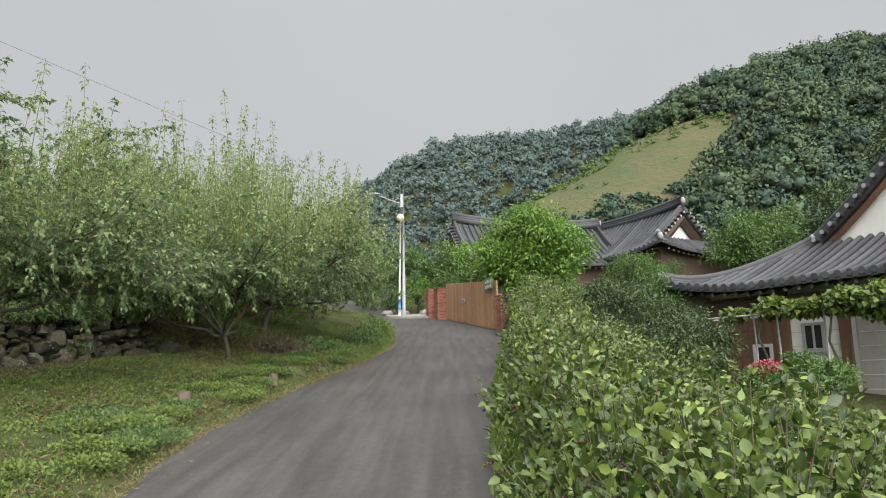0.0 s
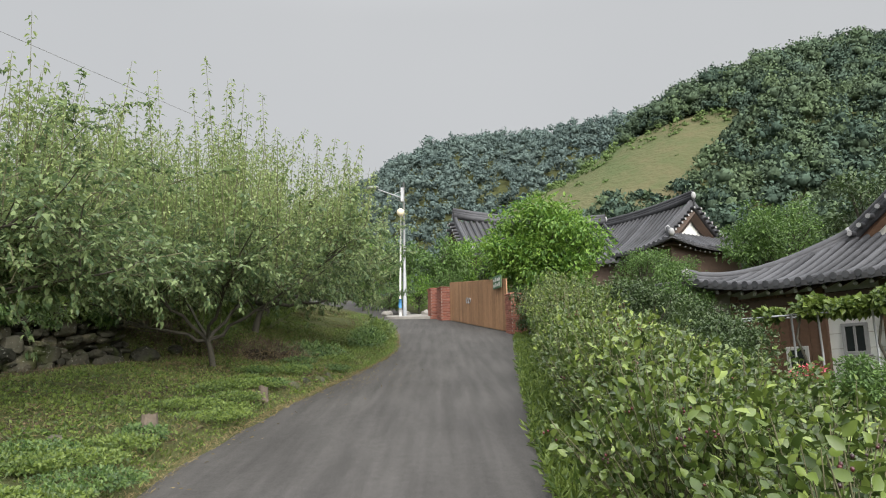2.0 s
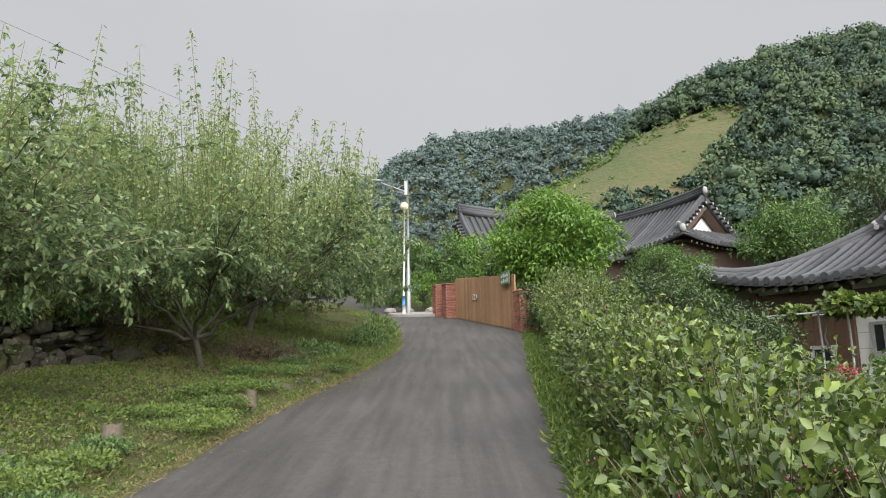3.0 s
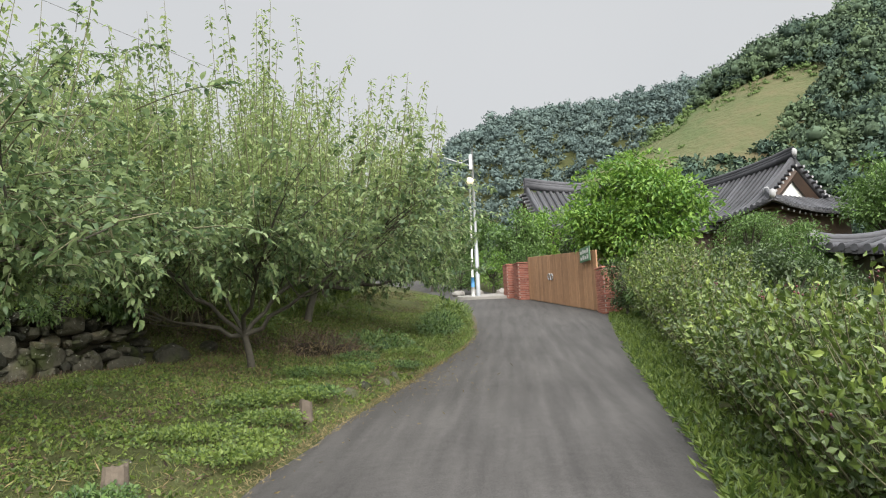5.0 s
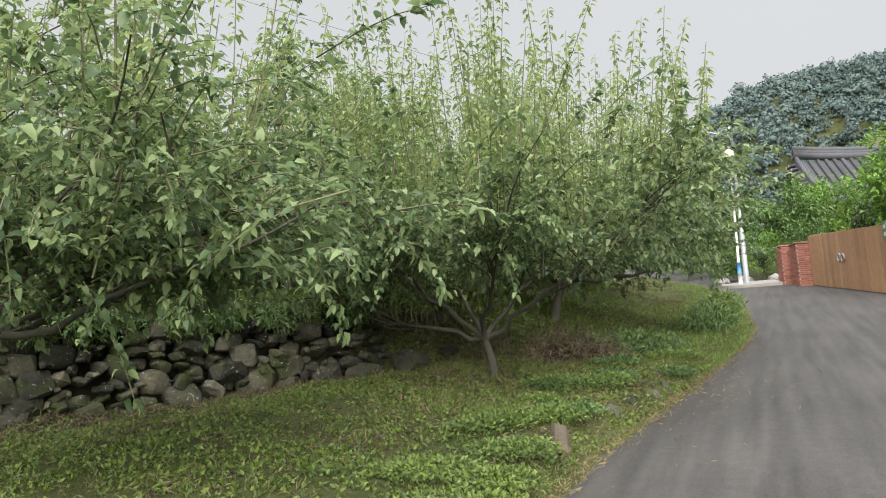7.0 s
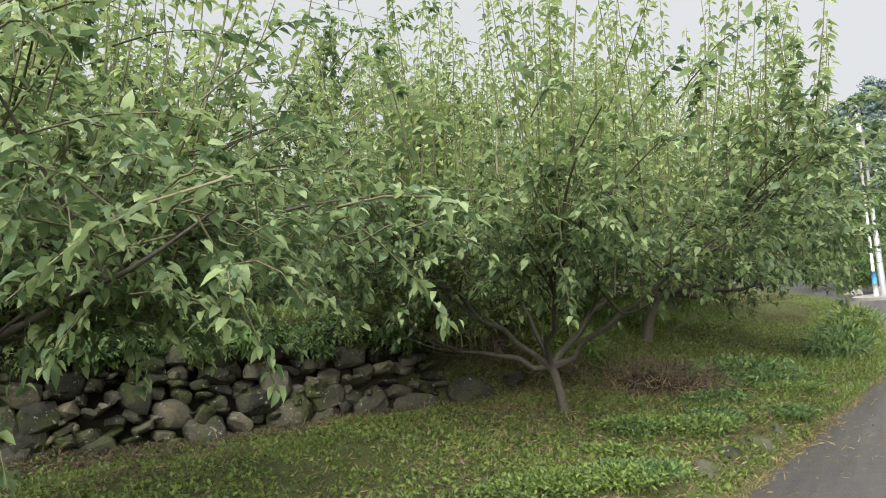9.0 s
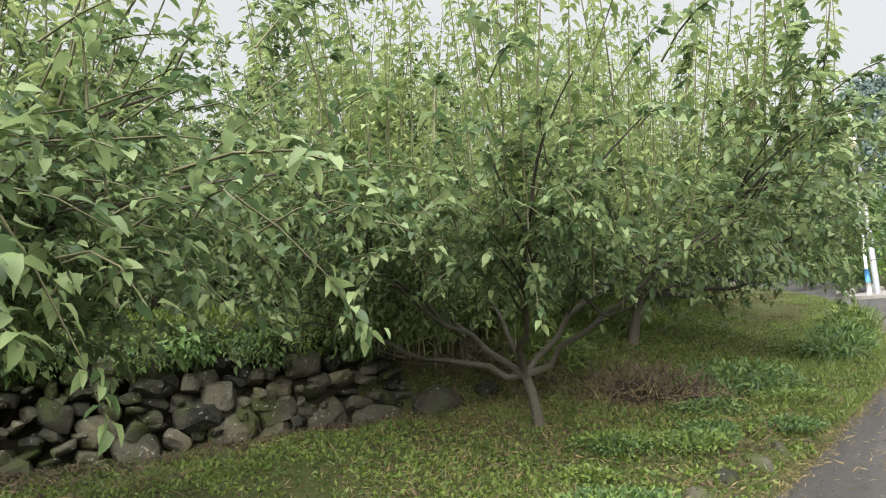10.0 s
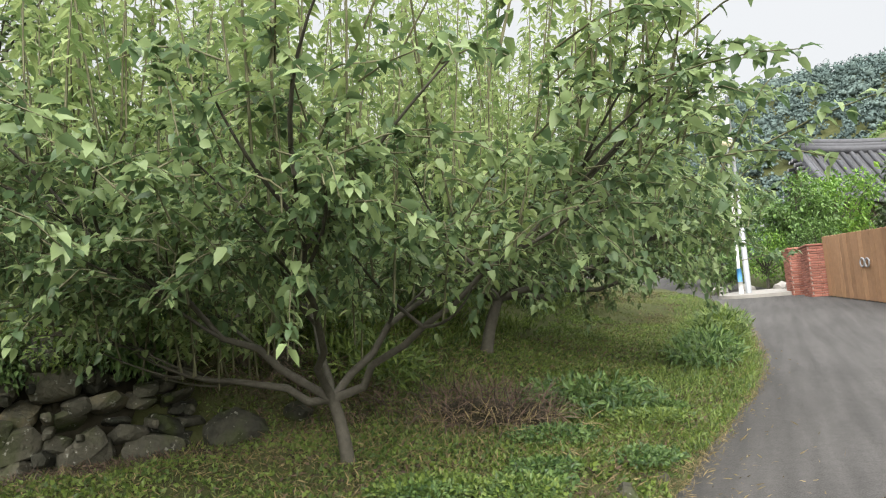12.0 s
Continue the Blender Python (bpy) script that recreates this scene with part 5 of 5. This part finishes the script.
for k, (y, off, ln, cnt) in enumerate(((9.0, 0.15, 0.9, 1500), (10.3, 0.2, 0.7, 1100), (11.6, 0.25, 0.6, 1300), (14.0, 0.15, 0.5, 900), (14.9, 0.22, 0.6, 1400), (15.7, 0.15, 0.5, 1000), (13.2, 0.1, 0.5, 700))):
    x = float(terrace_x(y))
    clump("hanging_weeds", "ivy", (x + off * 0.7, y, float(terrace_z(y)) - 0.22), (0.16, 0.7, 0.1 + ln * 0.22), cnt // 2, 0.06, 20 + k, "weeds hanging over the stone wall", -0.7, 0.45)
r = np.random.default_rng(66)
for k in range(18):
    y = 7.6 + 0.48 * k
    drop = 0.12 + 0.2 * r.random()
    clump("hanging_weeds", ("ivy", "weed", "shrub_leaf")[k % 3], (float(terrace_x(y)) + 0.1, y, float(terrace_z(y)) - 0.12 - drop * 0.4), (0.14, 0.4, drop), 420, (0.045, 0.06, 0.1)[k % 3], 300 + k,
          "thin green weeds trailing over the wall top", -0.6, 0.4)
rng = np.random.default_rng(15)
n = 12000
yy = 6 + 11.5 * rng.random(n)
xx = terrace_x(yy) + 0.12 - 0.75 * rng.random(n)
zz = np.maximum(land(xx, yy), terrace_z(yy) - 0.25 * rng.random(n)) + 0.1 * rng.random(n)
s = Soup()
dd = unit(rng.normal(size=(n, 3)) * 0.6 + np.array([0.7, -0.4, 0.0]))
ls = 0.075 * (0.5 + 0.9 * rng.random(n))
leaves(s, np.stack([xx, yy, zz], -1), dd, unit(rng.normal(size=(n, 3)) * 0.3 + np.array([0.2, -0.2, 1])), ls, ls * 0.45, 0)
tagged(piece("wall_top_weeds", s, "weed"), "bright weeds along the top of the stone wall", "plant", kind="stuff")

# ---- details of the tiled house ----
z_a = 4.5


def on_house(name, lo, hi, mat, label="", bevel=0.01, parent=None):
    """A box on the front wall of the large house: along, inwards, world height."""
    s = Soup()
    box(s, (lo[0], lo[1], lo[2] - z_a), (hi[0], hi[1], hi[2] - z_a), None, bevel)
    s.v = [to_a(p) for p in s.v]
    return piece(name, s, mat, parent or house_a, label)


on_house("timber_panel", (1.0, 0.93, 0.9), (3.72, 0.997, 4.3), "wood", "brown timber wall panel")
for k in range(9):
    on_house("timber_board", (1.05 + 0.3 * k, 0.90, 0.9), (1.33 + 0.3 * k, 0.93, 4.3), "wood")
for x0, x1 in ((3.72, 3.96), (5.50, 5.80), (8.6, 8.85), (1.0, 1.2)):
    on_house("timber_post", (x0, 0.86, 0.9), (x1, 0.999, 4.4), "wood", "brown timber post", 0.015)
on_house("lintel", (1.0, 0.82, 3.95), (13.0, 0.998, 4.2), "dark_wood", "dark timber beam under the eave", 0.015)
for lo, hi in (((2.70, 1.82), (2.80, 2.74)), ((3.27, 1.82), (3.37, 2.74)), ((2.80, 2.64), (3.27, 2.74)), ((2.80, 1.82), (3.27, 1.90))):
    on_house("door_frame", (lo[0], 0.85, lo[1]), (hi[0], 0.9, hi[1]), "white_paint", "white door frame")
# flat dark panel, no glass: its colour stands for the unlit hollow
on_house("hatch_opening", (2.8, 0.88, 1.9), (3.27, 0.9, 2.64), "glass", "dark panel standing for the unlit opening behind the white frame", 0)
s = Soup()
for lo, hi in (((4.33, 2.44), (4.42, 3.30)), ((4.94, 2.44), (5.03, 3.30)), ((4.42, 3.21), (4.94, 3.30)), ((4.42, 2.44), (4.94, 2.53)), ((4.655, 2.53), (4.705, 3.21))):
    box(s, (lo[0], 0.92, lo[1] - z_a), (hi[0], 0.995, hi[1] - z_a), None, 0.01)
s.v = [to_a(p) for p in s.v]
window = piece("window", s, "tile_end", house_a, "pale grey window frame")
on_house("window_sill", (4.28, 0.88, 2.38), (5.08, 0.996, 2.44), "tile_end", "pale window sill", parent=window)
for x0, x1 in ((4.42, 4.655), (4.705, 4.94)):
    on_house("window_pane", (x0, 0.97, 2.53), (x1, 0.985, 3.21), "glass", "dark glass pane", 0, window)
for k in range(5):
    on_house("panel_joint", (3.97, 0.992, 1.35 + 0.42 * k), (5.49, 0.998, 1.365 + 0.42 * k), "mortar", "thin grey joint between wall panels", 0)
side_door = on_house("side_door", (5.95, 0.93, 1.1), (6.9, 0.995, 3.75), "louvre", "grey panelled side door")
for k in range(6):
    on_house("door_slat", (6.02, 0.915, 1.3 + 0.4 * k), (6.83, 0.93, 1.33 + 0.4 * k), "white_paint", "thin pale slat", parent=side_door)

# grape arbour in front of the house
arbour = thing("grape_arbour", "grape arbour of thin steel pipes before the tiled house", "arbour", "", (9.0, 21.0, 1.2))
loc = np.array(arbour.location)


def yard(u_, v_, z):
    return np.array([7.6 + 0.571 * u_ + 0.821 * v_, 25.6 - 0.821 * u_ + 0.571 * v_, z])


for v_ in (-1.2, -0.35):
    s = Soup()
    tube(s, np.array([yard(2.2, v_, 3.50), yard(6, v_, 3.46), yard(11.5, v_, 3.50)]) - loc, 0.025, 8)
    piece("rail", s, "steel", arbour, "grey steel pipe", True)
for u_ in (2.6, 4.2, 5.8, 7.4, 9.0):
    s = Soup()
    tube(s, np.array([yard(u_, -1.3, 3.5), yard(u_, -0.2, 3.5)]) - loc, 0.018, 6)
    piece("cross_pipe", s, "steel", arbour, smooth=True)
for u_ in (4.13, 4.85, 6.2, 8.2, 10.4):
    g = yard(u_, -1.2, 0)
    s = Soup()
    tube(s, np.array([(g[0], g[1], float(land(g[0], g[1])) - 0.1), (g[0] + 0.03, g[1], 2.4), (g[0], g[1], 3.5)]) - loc, 0.03, 8)
    piece("post", s, "steel", arbour, "thin grey post", True)
r = np.random.default_rng(44)
for k, (u_, w_, cnt) in enumerate(((3.3, 0.5, 900), (4.6, 0.7, 1500), (5.6, 0.9, 1900), (6.7, 0.9, 2400), (7.6, 0.9, 2400), (8.8, 0.9, 1900), (10.0, 0.9, 1500))):
    clump("grape_vine", "weed", yard(u_, -0.85, 3.58 + 0.08 * (k % 2)), (w_ * 0.75, w_ * 0.8, (0.14, 0.26, 0.2, 0.34, 0.5, 0.4, 0.3)[k]), cnt // 2, 0.17, 60 + k, "leafy grape vine trained over the arbour", -0.3, 0.85)
for u_ in (4.3, 6.35, 7.9):
    g = yard(u_, -1.1, 0)
    gz = float(land(g[0], g[1]))
    s = Soup()
    tube(s, [(g[0], g[1], gz - 0.1), (g[0] + 0.12, g[1], gz + 0.9), (g[0] - 0.1, g[1] + 0.05, gz + 1.6), (g[0] + 0.05, g[1], 3.5)], (0.05, 0.04, 0.035, 0.025), 7)
    tagged(piece("vine_stem", s, "bark", smooth=True), "twisted bare grape vine stem", "plant", "vine stems")
g = yard(5.0, -2.2, 0)
clump("flower_bed", "flower", (g[0], g[1], 1.95), (0.5, 0.5, 0.18), 700, 0.07, 80, "red garden flowers by the tiled house", 0.2, 0.7)
clump("flower_leaves", "shrub_leaf", (g[0], g[1], 1.65), (0.8, 0.8, 0.4), 1500, 0.1, 81, "green leaves of the garden flowers", 0.2, 0.5)

# low yard wall with a tiled coping
yw = thing("yard_wall", "low clay yard wall with a grey tile coping", "wall", "", (6.0, 28.9, 4.0))
base = np.array(yw.location)
y0, y1 = np.array([4.6, 30.4]), np.array([9.6, 25.3])
yd = (y1 - y0) / np.linalg.norm(y1 - y0)
yl = float(np.linalg.norm(y1 - y0))
T = np.array([[yd[0], -yd[1], 0, y0[0] - base[0]], [yd[1], yd[0], 0, y0[1] - base[1]], [0, 0, 1, -base[2]], [0, 0, 0, 1.0]])
s = Soup()
box(s, (0, -0.15, 2.0), (yl, 0.15, 4.86), T, 0.01)
piece("clay_body", s, "mortar", yw, "pale clay wall body")
for k in range(int(yl / 0.24)):
    c = 0.12 + 0.24 * k
    s = Soup()
    p = np.array([[c, -0.34, 4.88], [c, -0.15, 4.97], [c, 0, 5.05], [c, 0.15, 4.97], [c, 0.34, 4.88]])
    tube(s, p @ T[:3, :3].T + T[:3, 3], 0.06, 7)
    piece("coping_tile", s, "tile", yw, smooth=True)
s = Soup()
box(s, (0, -0.32, 4.83), (yl, 0.32, 4.89), T, 0.01)
piece("coping_bed", s, "tile", yw, "grey tile bed")
s = Soup()
p = np.array([[0, 0, 5.1], [yl, 0, 5.1]])
tube(s, p @ T[:3, :3].T + T[:3, 3], 0.1, 8)
piece("coping_ridge", s, "tile", yw, "grey coping ridge", True)
